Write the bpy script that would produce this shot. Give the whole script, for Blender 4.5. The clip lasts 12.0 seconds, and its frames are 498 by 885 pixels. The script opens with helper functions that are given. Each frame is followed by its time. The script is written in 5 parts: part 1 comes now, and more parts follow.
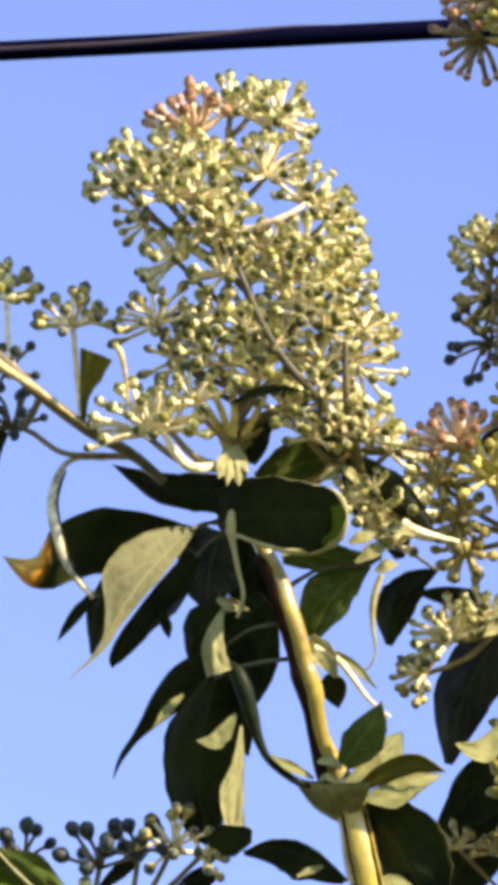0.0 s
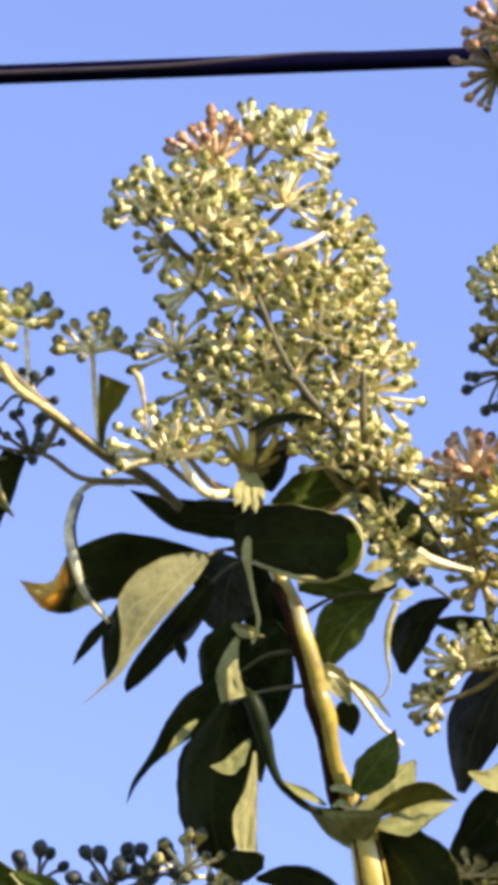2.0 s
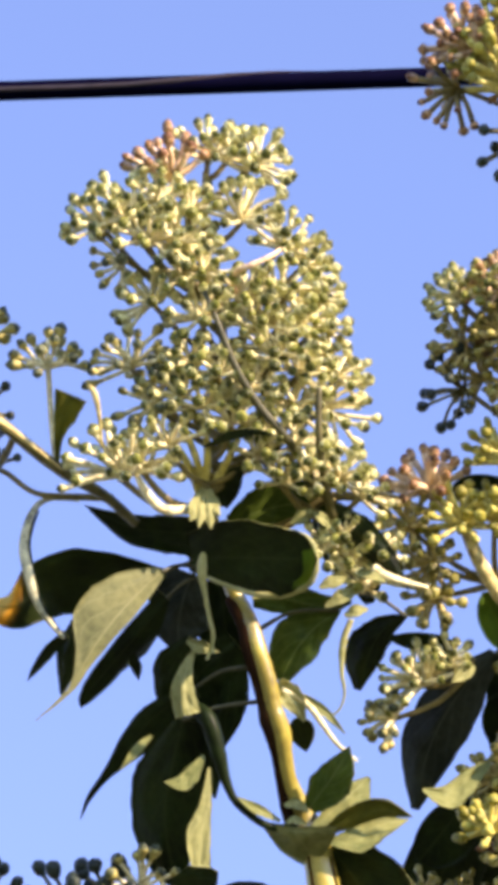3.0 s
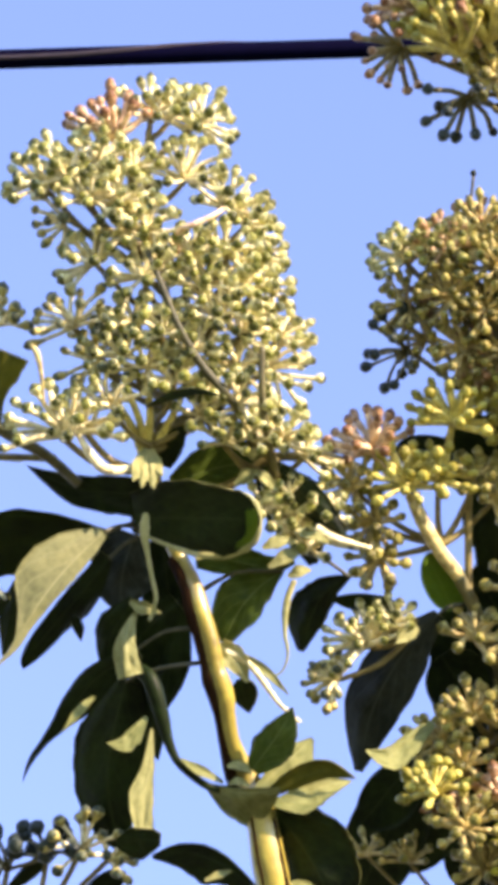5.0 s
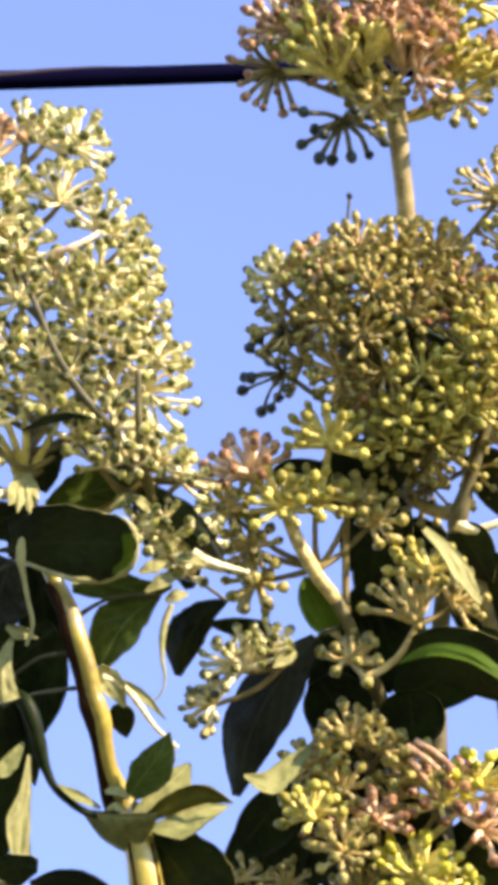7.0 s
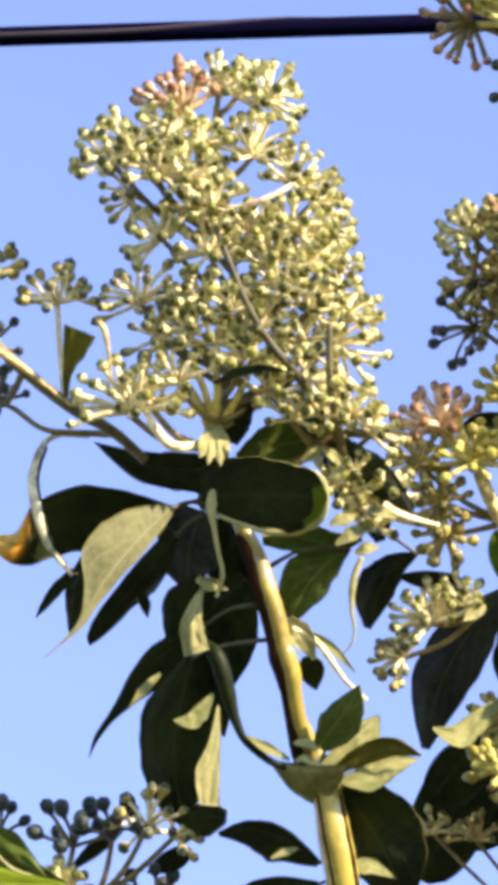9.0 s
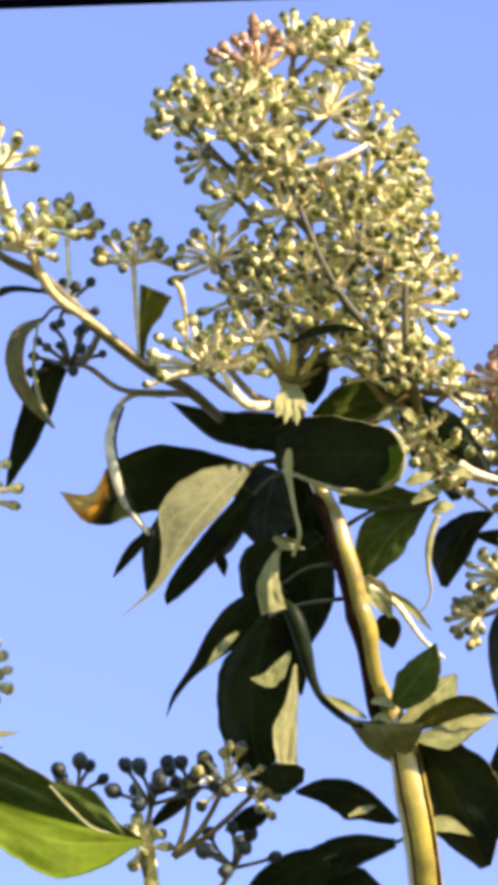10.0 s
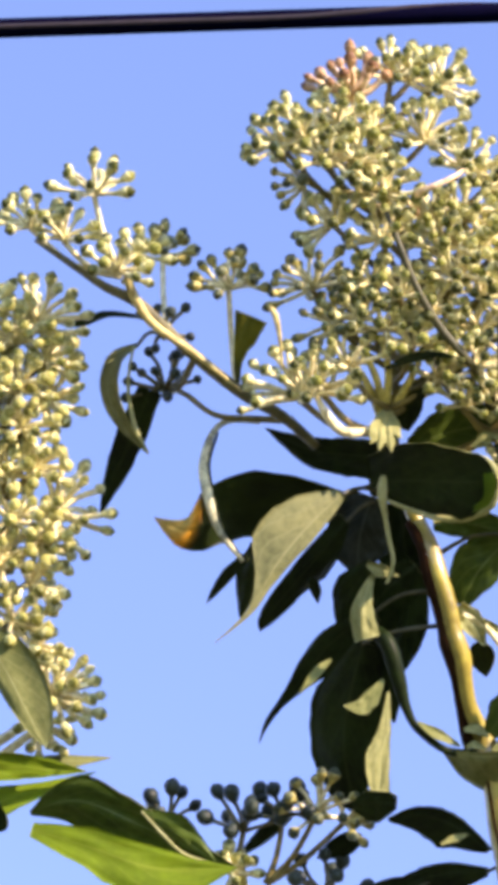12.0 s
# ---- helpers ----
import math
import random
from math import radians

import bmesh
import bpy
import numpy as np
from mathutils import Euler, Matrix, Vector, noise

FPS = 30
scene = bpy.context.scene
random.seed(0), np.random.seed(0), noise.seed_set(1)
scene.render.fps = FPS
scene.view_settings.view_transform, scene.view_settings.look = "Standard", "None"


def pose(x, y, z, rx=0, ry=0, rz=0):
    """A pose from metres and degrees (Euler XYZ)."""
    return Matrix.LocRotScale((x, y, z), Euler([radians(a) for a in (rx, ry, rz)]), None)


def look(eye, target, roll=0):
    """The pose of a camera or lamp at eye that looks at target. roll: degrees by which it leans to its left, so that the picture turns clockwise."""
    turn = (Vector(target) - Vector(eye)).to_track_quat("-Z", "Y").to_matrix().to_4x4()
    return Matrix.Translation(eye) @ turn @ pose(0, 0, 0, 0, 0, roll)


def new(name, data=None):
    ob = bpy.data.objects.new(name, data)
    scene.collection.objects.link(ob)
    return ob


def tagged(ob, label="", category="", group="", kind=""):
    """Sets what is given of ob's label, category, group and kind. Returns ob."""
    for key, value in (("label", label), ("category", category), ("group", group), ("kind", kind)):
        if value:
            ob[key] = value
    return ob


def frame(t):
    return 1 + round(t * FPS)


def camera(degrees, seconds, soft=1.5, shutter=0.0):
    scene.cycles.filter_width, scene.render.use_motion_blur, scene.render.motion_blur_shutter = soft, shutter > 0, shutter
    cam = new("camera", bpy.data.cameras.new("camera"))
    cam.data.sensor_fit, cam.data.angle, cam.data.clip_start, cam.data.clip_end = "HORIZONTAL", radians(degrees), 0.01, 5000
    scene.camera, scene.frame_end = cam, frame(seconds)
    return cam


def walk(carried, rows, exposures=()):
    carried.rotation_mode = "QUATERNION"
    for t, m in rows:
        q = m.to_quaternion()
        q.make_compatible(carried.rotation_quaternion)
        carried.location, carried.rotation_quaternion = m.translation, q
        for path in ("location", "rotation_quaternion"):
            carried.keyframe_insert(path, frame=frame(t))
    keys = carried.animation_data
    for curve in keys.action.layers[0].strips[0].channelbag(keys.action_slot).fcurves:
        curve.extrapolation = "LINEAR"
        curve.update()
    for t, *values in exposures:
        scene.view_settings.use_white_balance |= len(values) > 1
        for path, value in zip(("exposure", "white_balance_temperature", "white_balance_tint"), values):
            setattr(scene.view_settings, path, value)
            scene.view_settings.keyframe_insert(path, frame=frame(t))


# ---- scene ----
# A telephoto view up at flowering ivy shoots on top of a garden wall, with an overhead cable and the clear sky behind.
LENS, EYE, TILT = 6.5, 1.6, 38.0
cam = camera(LENS, 12.0, soft=7.0)
BASE = pose(0, 0, EYE, 90 + TILT)
# seconds, millimetres up, millimetres ahead, degrees to the left, degrees up, degrees of roll
ROWS = [
    (0, -0.1, 0.0, 0.000, 0.003, 0.00),
    (0.5, -0.9, 0.3, 0.590, -0.182, 0.20),
    (1, -3.0, -4.9, 0.659, -0.053, 0.52),
    (1.5, 1.5, -5.7, 0.458, 0.053, 0.56),
    (2, 1.4, -6.7, 0.223, 0.304, 0.69),
    (2.5, -5.9, -7.1, -0.117, 0.750, 0.83),
    (3, -0.4, -7.1, -0.361, 0.579, 0.92),
    (3.2, -1.0, -4.6, -0.522, 0.580, 0.76),
    (4.8, -6.3, 0.7, -0.929, 0.356, 0.92),
    (5, -6.9, -0.7, -1.113, 0.299, 0.92),
    (5.5, -8.2, 0.7, -1.563, 0.105, 0.89),
    (6, -6.2, -0.1, -2.048, 0.132, 0.80),
    (6.5, -8.9, 1.8, -2.698, 0.483, 0.73),
    (6.7, -8.4, 3.2, -2.804, 0.562, 0.71),
    (8.3, -4.5, 2.0, -1.381, 0.823, 0.99),
    (8.5, -4.0, 1.2, -1.123, 0.634, 1.02),
    (9, -6.5, 2.7, -0.237, -0.022, 1.06),
    (9.5, -8.5, 1.1, 0.525, -0.402, 0.93),
    (10, -6.3, -0.7, 0.760, -0.561, 0.88),
    (10.5, -7.1, 0.7, 0.778, -0.446, 1.11),
    (11, -8.8, -2.3, 0.975, -0.202, 1.04),
    (11.5, -6.1, -1.9, 1.362, -0.236, 1.16),
    (12, -6.5, 1.4, 1.996, -0.204, 1.19),
]
walk(cam, [(t, BASE @ pose(0, up / 1000, -ahead / 1000, 0, 0, roll) @ pose(0, 0, 0, pitch, yaw, 0))
           for t, up, ahead, yaw, pitch, roll in ROWS],
     [(t, 1.18 + stops, 7000 if t < 11 else 6850, 36) for t, stops in ((0, 0.02), (0.5, 0.07), (1, 0.07), (1.5, 0.02), (2.5, -0.02), (3, 0.02), (5, 0.24), (5.5, 0.30), (6, 0.28), (6.5, 0.24), (8.5, 0.08), (9.0, 0.22), (9.5, 0.25), (10, 0.05), (10.5, 0.12), (11, 0.08), (11.5, 0.06), (12, 0.0))])

# ---- light ----
SUN = (BASE.to_3x3() @ Vector((0.73, 0.63, 0.22))).normalized()          # towards the sun: low, behind the camera's right shoulder
world = bpy.data.worlds.new("sky")
scene.world = world
world.use_nodes = True
wn, wl = world.node_tree.nodes, world.node_tree.links
sky = wn.new("ShaderNodeTexSky")
sky.sky_type, sky.sun_disc = "NISHITA", False
sky.sun_elevation, sky.sun_rotation = math.asin(SUN.z), math.atan2(SUN.x, SUN.y)
sky.altitude, sky.air_density, sky.dust_density, sky.ozone_density = 2500, 1.0, 0.0, 3.0
wl.new(sky.outputs[0], wn["Background"].inputs[0])
wn["Background"].inputs[1].default_value = 0.236
lamp = bpy.data.lights.new("sun", "SUN")
lamp.energy, lamp.angle, lamp.color = 5.0, radians(0.5), (1.0, 0.91, 0.69)
new("sun", lamp).matrix_world = look(SUN * 30, (0, 0, 0))


# ---- materials ----
def mat(name):
    m = bpy.data.materials.new(name)
    m.use_nodes = True
    n, l = m.node_tree.nodes, m.node_tree.links
    return m, n, l, n["Principled BSDF"]


def ramp(n, l, src, stops):
    r = n.new("ShaderNodeValToRGB")
    e = r.color_ramp.elements
    while len(e) < len(stops):
        e.new(0.5)
    for k, (p, c) in zip(e, stops):
        k.position, k.color = p, (*c, 1)
    l.new(src, r.inputs[0])
    return r.outputs[0]


def noise_tex(n, l, scale, detail=4, rough=0.6):
    t = n.new("ShaderNodeTexNoise")
    t.inputs["Scale"].default_value, t.inputs["Detail"].default_value, t.inputs["Roughness"].default_value = scale, detail, rough
    g = n.new("ShaderNodeNewGeometry")
    l.new(g.outputs["Position"], t.inputs["Vector"])
    return t.outputs[0]


def mix(n, l, a, b, fac, mode="MIX"):
    m = n.new("ShaderNodeMix")
    m.data_type, m.blend_type = "RGBA", mode
    for src, sock in ((fac, m.inputs[0]), (a, m.inputs[6]), (b, m.inputs[7])):
        if isinstance(src, (int, float)):
            sock.default_value = src
        elif isinstance(src, tuple):
            sock.default_value = (*src, 1)
        else:
            l.new(src, sock)
    return m.outputs[2]


def bump(n, l, bsdf, height, strength, dist=0.0003):
    b = n.new("ShaderNodeBump")
    b.inputs["Strength"].default_value, b.inputs["Distance"].default_value = strength, dist
    l.new(height, b.inputs["Height"])
    l.new(b.outputs[0], bsdf.inputs["Normal"])


def math_node(n, l, op, a, b=0.0):
    m = n.new("ShaderNodeMath")
    m.operation = op
    for src, sock in ((a, m.inputs[0]), (b, m.inputs[1])):
        if isinstance(src, (int, float)):
            sock.default_value = src
        else:
            l.new(src, sock)
    return m.outputs[0]


def bud_material(name, dark, mid, pale):
    m, n, l, b = mat(name)
    info = n.new("ShaderNodeObjectInfo")
    geo = n.new("ShaderNodeNewGeometry")
    pick = math_node(n, l, "FRACT", math_node(n, l, "ADD", info.outputs["Random"], geo.outputs["Random Per Island"]))
    base = ramp(n, l, pick, [(0.0, dark), (0.5, mid), (1.0, pale)])
    spots = noise_tex(n, l, 900, 3)
    l.new(mix(n, l, base, ramp(n, l, spots, [(0.35, dark), (0.65, pale)]), 0.35), b.inputs["Base Color"])
    b.inputs["Roughness"].default_value = 0.5
    b.inputs["Specular IOR Level"].default_value = 0.28
    bump(n, l, b, spots, 0.5)
    return m


def stalk_material(name, dark, pale, scale=220, rough=0.6, down=0.0):
    m, n, l, b = mat(name)
    streak = noise_tex(n, l, scale, 5)
    fine = noise_tex(n, l, scale * 5, 3)
    base = mix(n, l, ramp(n, l, streak, [(0.3, dark), (0.62, pale)]), ramp(n, l, fine, [(0.3, dark), (0.7, pale)]), 0.3)
    l.new(base, b.inputs["Base Color"])
    b.inputs["Roughness"].default_value = rough
    b.inputs["Sheen Weight"].default_value, b.inputs["Sheen Roughness"].default_value = down, 0.4
    b.inputs["Sheen Tint"].default_value = (1.0, 0.93, 0.75, 1)
    bump(n, l, b, fine, 0.5)
    return m


def leaf_material(name, dark, mid, vein, rough, coat, withered=None, glow=0.05):
    """Leaf blade: blotches at two scales, a pale midrib and side veins laid out by the blade's own (s, t)."""
    m, n, l, b = mat(name)
    uv = n.new("ShaderNodeUVMap")
    uv.uv_map = "blade"
    sep = n.new("ShaderNodeSeparateXYZ")
    l.new(uv.outputs[0], sep.inputs[0])
    s, t = sep.outputs[0], math_node(n, l, "ABSOLUTE", math_node(n, l, "SUBTRACT", sep.outputs[1], 0.5))
    wob = noise_tex(n, l, 120, 2)
    lines = math_node(n, l, "SINE", math_node(n, l, "MULTIPLY", math_node(n, l, "ADD", math_node(n, l, "SUBTRACT", s, math_node(n, l, "MULTIPLY", t, 0.9)), math_node(n, l, "MULTIPLY", wob, 0.10)), 34.0))
    side = ramp(n, l, lines, [(0.90, (0, 0, 0)), (0.995, (0.35, 0.35, 0.35))])
    rib = ramp(n, l, t, [(0.0, (0.8, 0.8, 0.8)), (0.03, (0, 0, 0))])
    veins = mix(n, l, side, rib, 1.0, "LIGHTEN")
    big, small = noise_tex(n, l, 45, 3), noise_tex(n, l, 420, 4)
    blade = mix(n, l, ramp(n, l, big, [(0.38, dark), (0.62, mid)]), ramp(n, l, small, [(0.35, dark), (0.68, mid)]), 0.45)
    if withered:
        edge = math_node(n, l, "ADD", math_node(n, l, "ADD", s, math_node(n, l, "MULTIPLY", sep.outputs[1], 0.16)), math_node(n, l, "MULTIPLY", big, 0.12))
        blade = mix(n, l, blade, ramp(n, l, edge, [(0.82, (0.10, 0.03, 0.015)), (0.89, (0.95, 0.42, 0.03)), (0.96, (0.95, 0.70, 0.22))]), ramp(n, l, edge, [(0.82, (0, 0, 0)), (0.87, (1, 1, 1))]))
    l.new(mix(n, l, blade, vein, veins), b.inputs["Base Color"])
    rr = n.new("ShaderNodeMapRange")
    rr.inputs[3].default_value, rr.inputs[4].default_value = rough - 0.08, rough + 0.12
    l.new(small, rr.inputs[0])
    l.new(rr.outputs[0], b.inputs["Roughness"])
    b.inputs["Coat Weight"].default_value, b.inputs["Coat Roughness"].default_value = coat, 0.35
    b.inputs["Specular IOR Level"].default_value = 0.12
    bump(n, l, b, mix(n, l, small, veins, 0.5), 0.5, 0.0004)
    # sunlight shining through the blade
    tr = n.new("ShaderNodeBsdfTranslucent")
    l.new(mix(n, l, blade, (1.0, 1.0, 0.2), 0.25), tr.inputs[0])
    ms = n.new("ShaderNodeMixShader")
    ms.inputs[0].default_value = glow
    l.new(b.outputs[0], ms.inputs[1])
    l.new(tr.outputs[0], ms.inputs[2])
    l.new(ms.outputs[0], n["Material Output"].inputs[0])
    return m


BUD = bud_material("green ivy bud", (0.010, 0.017, 0.002), (0.052, 0.066, 0.007), (0.26, 0.27, 0.05))
BUD_YELLOW = bud_material("yellow-green ivy bud", (0.10, 0.094, 0.008), (0.28, 0.262, 0.030), (0.57, 0.52, 0.11))
BUD_LEMON = bud_material("lemon-green ivy bud", (0.16, 0.17, 0.006), (0.38, 0.38, 0.020), (0.66, 0.62, 0.08))
BUD_CREAM = bud_material("cream green ivy bud", (0.06, 0.065, 0.008), (0.20, 0.205, 0.035), (0.50, 0.48, 0.14))
BUD_OLIVE = bud_material("olive brown ivy bud", (0.024, 0.024, 0.003), (0.095, 0.090, 0.011), (0.36, 0.32, 0.065))
BUD_RED = bud_material("reddish ivy bud", (0.050, 0.016, 0.005), (0.15, 0.055, 0.016), (0.36, 0.20, 0.075))
# the next two are darkened and blued for umbels that stand in shade
BERRY_SHADED = bud_material("blue-green young ivy berry", (0.005, 0.011, 0.010), (0.016, 0.028, 0.022), (0.050, 0.068, 0.044))
BUD_SHADED = bud_material("grey-green ivy bud", (0.012, 0.020, 0.011), (0.038, 0.056, 0.026), (0.15, 0.17, 0.08))
RAY = stalk_material("pale downy flower stalk", (0.36, 0.27, 0.06), (0.95, 0.91, 0.55), 300, 0.6, 0.1)
CUP = stalk_material("olive cream bud cup", (0.10, 0.11, 0.015), (0.82, 0.80, 0.37), 380, 0.5, 0.1)
RAY_OLIVE = stalk_material("olive brown flower stalk", (0.16, 0.095, 0.020), (0.74, 0.63, 0.23), 300, 0.6, 0.08)
CUP_OLIVE = stalk_material("olive brown bud cup", (0.06, 0.050, 0.006), (0.54, 0.48, 0.135), 420, 0.5, 0.08)
CUP_RED = stalk_material("reddish bud cup", (0.11, 0.035, 0.012), (0.58, 0.38, 0.19), 420, 0.5, 0.1)
RAY_YELLOW = stalk_material("yellow-green flower stalk", (0.26, 0.20, 0.02), (0.86, 0.79, 0.23), 260, 0.6, 0.08)
RIM = stalk_material("pale green leaf rim", (0.20, 0.22, 0.05), (0.44, 0.43, 0.18), 200)
RAY_RED = stalk_material("reddish flower stalk", (0.34, 0.14, 0.05), (0.92, 0.74, 0.45), 260, 0.6, 0.1)
TWIG = stalk_material("olive brown twig", (0.07, 0.055, 0.015), (0.26, 0.21, 0.06), 160)
BARK = stalk_material("dark olive bark", (0.040, 0.036, 0.010), (0.15, 0.135, 0.045), 160)
BRANCH = stalk_material("pale olive branch", (0.10, 0.08, 0.025), (0.40, 0.34, 0.14), 150)
PETIOLE = stalk_material("olive leaf stalk", (0.022, 0.025, 0.008), (0.080, 0.078, 0.028), 200)
RIBBON = stalk_material("rolled leaf, dark and cream", (0.008, 0.012, 0.004), (0.85, 0.83, 0.50), 230)
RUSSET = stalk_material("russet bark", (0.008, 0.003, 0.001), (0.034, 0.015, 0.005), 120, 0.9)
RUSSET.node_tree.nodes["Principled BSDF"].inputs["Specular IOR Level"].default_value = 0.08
STEM = stalk_material("yellowish ivy stem", (0.10, 0.070, 0.008), (0.50, 0.42, 0.06), 50, 0.42)
STEM.node_tree.nodes["Principled BSDF"].inputs["Coat Weight"].default_value = 0.9
STEM.node_tree.nodes["Principled BSDF"].inputs["Coat Roughness"].default_value = 0.3
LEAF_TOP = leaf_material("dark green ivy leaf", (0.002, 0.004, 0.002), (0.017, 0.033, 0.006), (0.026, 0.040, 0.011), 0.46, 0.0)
# grey-blue colour stands in for shade and for the sky's sheen on the blade
LEAF_SHADED = leaf_material("dull blue-green ivy leaf", (0.008, 0.013, 0.010), (0.036, 0.046, 0.036), (0.060, 0.072, 0.058), 0.5, 0.0)
LEAF_MID = leaf_material("green ivy leaf", (0.024, 0.048, 0.005), (0.075, 0.115, 0.014), (0.13, 0.17, 0.05), 0.45, 0.05)
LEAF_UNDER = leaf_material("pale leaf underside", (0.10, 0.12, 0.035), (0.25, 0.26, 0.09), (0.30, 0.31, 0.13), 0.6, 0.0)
LEAF_BRIGHT = leaf_material("fresh green ivy leaf", (0.12, 0.19, 0.008), (0.20, 0.30, 0.012), (0.34, 0.40, 0.05), 0.45, 0.05, None, 0.42)
LEAF_FRESH = leaf_material("green leaf edge", (0.05, 0.10, 0.006), (0.09, 0.18, 0.010), (0.16, 0.24, 0.03), 0.45, 0.05, None, 0.3)
# cream for dry leaves, and the sunlit look of a few others put into colour
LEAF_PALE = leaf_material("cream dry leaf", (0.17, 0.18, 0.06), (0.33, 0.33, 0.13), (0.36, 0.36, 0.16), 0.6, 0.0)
LEAF_GREY = leaf_material("grey-green leaf underside", (0.085, 0.095, 0.038), (0.20, 0.205, 0.085), (0.23, 0.235, 0.11), 0.6, 0.0)
LEAF_OLIVE = leaf_material("olive ivy leaf", (0.04, 0.05, 0.006), (0.17, 0.165, 0.02), (0.2, 0.2, 0.05), 0.5, 0.05, None, 0.35)
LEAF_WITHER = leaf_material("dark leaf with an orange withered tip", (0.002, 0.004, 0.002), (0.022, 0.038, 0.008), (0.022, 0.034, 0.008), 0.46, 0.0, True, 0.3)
CABLE = stalk_material("weathered black cable sheath", (0.0010, 0.0010, 0.0080), (0.0022, 0.0020, 0.0140), 40, 0.9)
CABLE.node_tree.nodes["Principled BSDF"].inputs["Specular IOR Level"].default_value = 0.03
WIRE = stalk_material("brown messenger wire", (0.008, 0.006, 0.010), (0.026, 0.018, 0.026), 60, 0.9)
WALL = stalk_material("dark weathered rendered wall", (0.06, 0.058, 0.05), (0.13, 0.12, 0.10), 6, 0.9)
GROUND = stalk_material("dry lawn", (0.05, 0.07, 0.025), (0.12, 0.13, 0.06), 2, 0.95)

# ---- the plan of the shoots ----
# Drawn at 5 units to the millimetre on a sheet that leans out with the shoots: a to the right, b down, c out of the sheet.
U = 0.0002
REACH = U * 441 / math.tan(radians(LENS / 2))
AXES = BASE.to_3x3()
RIGHT, UP, OUT = AXES.col[0].copy(), AXES.col[1].copy(), AXES.col[2].copy()
MIDDLE = BASE.translation - OUT * REACH


def P(a, b, c=0.0):
    k = U * (1 - c * U / REACH)
    return MIDDLE + RIGHT * ((a - 441) * k) + UP * ((784 - b) * k) + OUT * (c * U)


def subplan(da, db, turn, back=0.0):
    """A part of the plan drawn on its own sheet, shifted and turned."""
    co, si = math.cos(radians(turn)), math.sin(radians(turn))

    def place(a, b, c=0.0):
        x, y = a - 441 - da, b - 784 - db
        return (441 + co * x + si * y, 784 - si * x + co * y, c - back)
    return place


MAIN = subplan(0, 0, 0)
EAST = subplan(-373, 27.5, 0.72, 130)
WEST = subplan(270.5, -60.2, 1.19)
# flower heads lean: their lower and western umbels stand nearer to the eye
CONE = lambda a, b, c=0.0: MAIN(a, b, c + 0.34 * (441 - a) + 0.16 * (b - 500))
SLOPE = lambda a, b, c=0.0: WEST(a, b, c + 0.4 * (80 - a))
rng = random.Random(7)
ORIGIN = {}


def link(name, verts, faces, material, parent=None, label="", origin=None, smooth=True, slots=None, uvs=None):
    """One mesh object; verts in the world, origin where it hangs on its thing."""
    o = Vector(origin) if origin is not None else Vector(verts[0])
    me = bpy.data.meshes.new(name)
    me.from_pydata([tuple(Vector(v) - o) for v in verts], [], faces)
    for m in (material if isinstance(material, (list, tuple)) else [material]):
        me.materials.append(m)
    if smooth:
        me.polygons.foreach_set("use_smooth", [True] * len(faces))
    if slots:
        me.polygons.foreach_set("material_index", slots)
    if uvs:
        lay = me.uv_layers.new(name="blade")
        idx = np.empty(len(me.loops), dtype=np.int32)
        me.loops.foreach_get("vertex_index", idx)
        lay.data.foreach_set("uv", np.array(uvs, dtype=np.float32)[idx].ravel())
    ob = new(name, me)
    attach(ob, o, parent)
    if label:
        tagged(ob, label)
    return ob


def attach(ob, o, parent):
    ob.location = o
    ORIGIN[ob] = o
    if parent is not None:
        ob.parent = parent
        ob.matrix_parent_inverse = Matrix.Translation(-ORIGIN[parent])


def thing(name, place, label, category, group=""):
    ob = new(name)
    attach(ob, Vector(place), None)
    ob.empty_display_size = 0.01
    return tagged(ob, label, category, group)


def smooth_path(pts, steps=6):
    """Catmull-Rom through the given (vector, radius) pairs."""
    out = []
    q = [pts[0]] + list(pts) + [pts[-1]]
    for i in range(1, len(q) - 2):
        p0, p1, p2, p3 = q[i - 1], q[i], q[i + 1], q[i + 2]
        for k in range(steps):
            t = k / steps
            f = lambda a, b, c, d: 0.5 * (2 * b + (c - a) * t + (2 * a - 5 * b + 4 * c - d) * t * t + (3 * b - a - 3 * c + d) * t ** 3)
            out.append((f(p0[0], p1[0], p2[0], p3[0]), f(p0[1], p1[1], p2[1], p3[1])))
    return out + [pts[-1]]


def tube_data(path, sides=8, rough=0.0, flat=1.0):
    """Rings round a path of (vector, radius); returns verts, faces."""
    verts, faces = [], []
    ref = OUT
    for i, (p, r) in enumerate(path):
        a, b = path[max(i - 1, 0)][0], path[min(i + 1, len(path) - 1)][0]
        d = (b - a).normalized() if (b - a).length > 1e-9 else Vector((0, 0, 1))
        u = d.cross(ref)
        u = u.normalized() if u.length > 1e-3 else d.cross(RIGHT).normalized()
        w = d.cross(u)
        for k in range(sides):
            an = 2 * math.pi * k / sides
            rr = r * (1 + rough * rng.uniform(-1, 1))
            verts.append(p + u * (math.cos(an) * rr) + w * (math.sin(an) * rr * flat))
    n = len(path)
    for i in range(n - 1):
        for k in range(sides):
            k2 = (k + 1) % sides
            faces.append((i * sides + k, i * sides + k2, (i + 1) * sides + k2, (i + 1) * sides + k))
    faces.append(tuple(range(sides))[::-1])
    faces.append(tuple((n - 1) * sides + k for k in range(sides)))
    return verts, faces


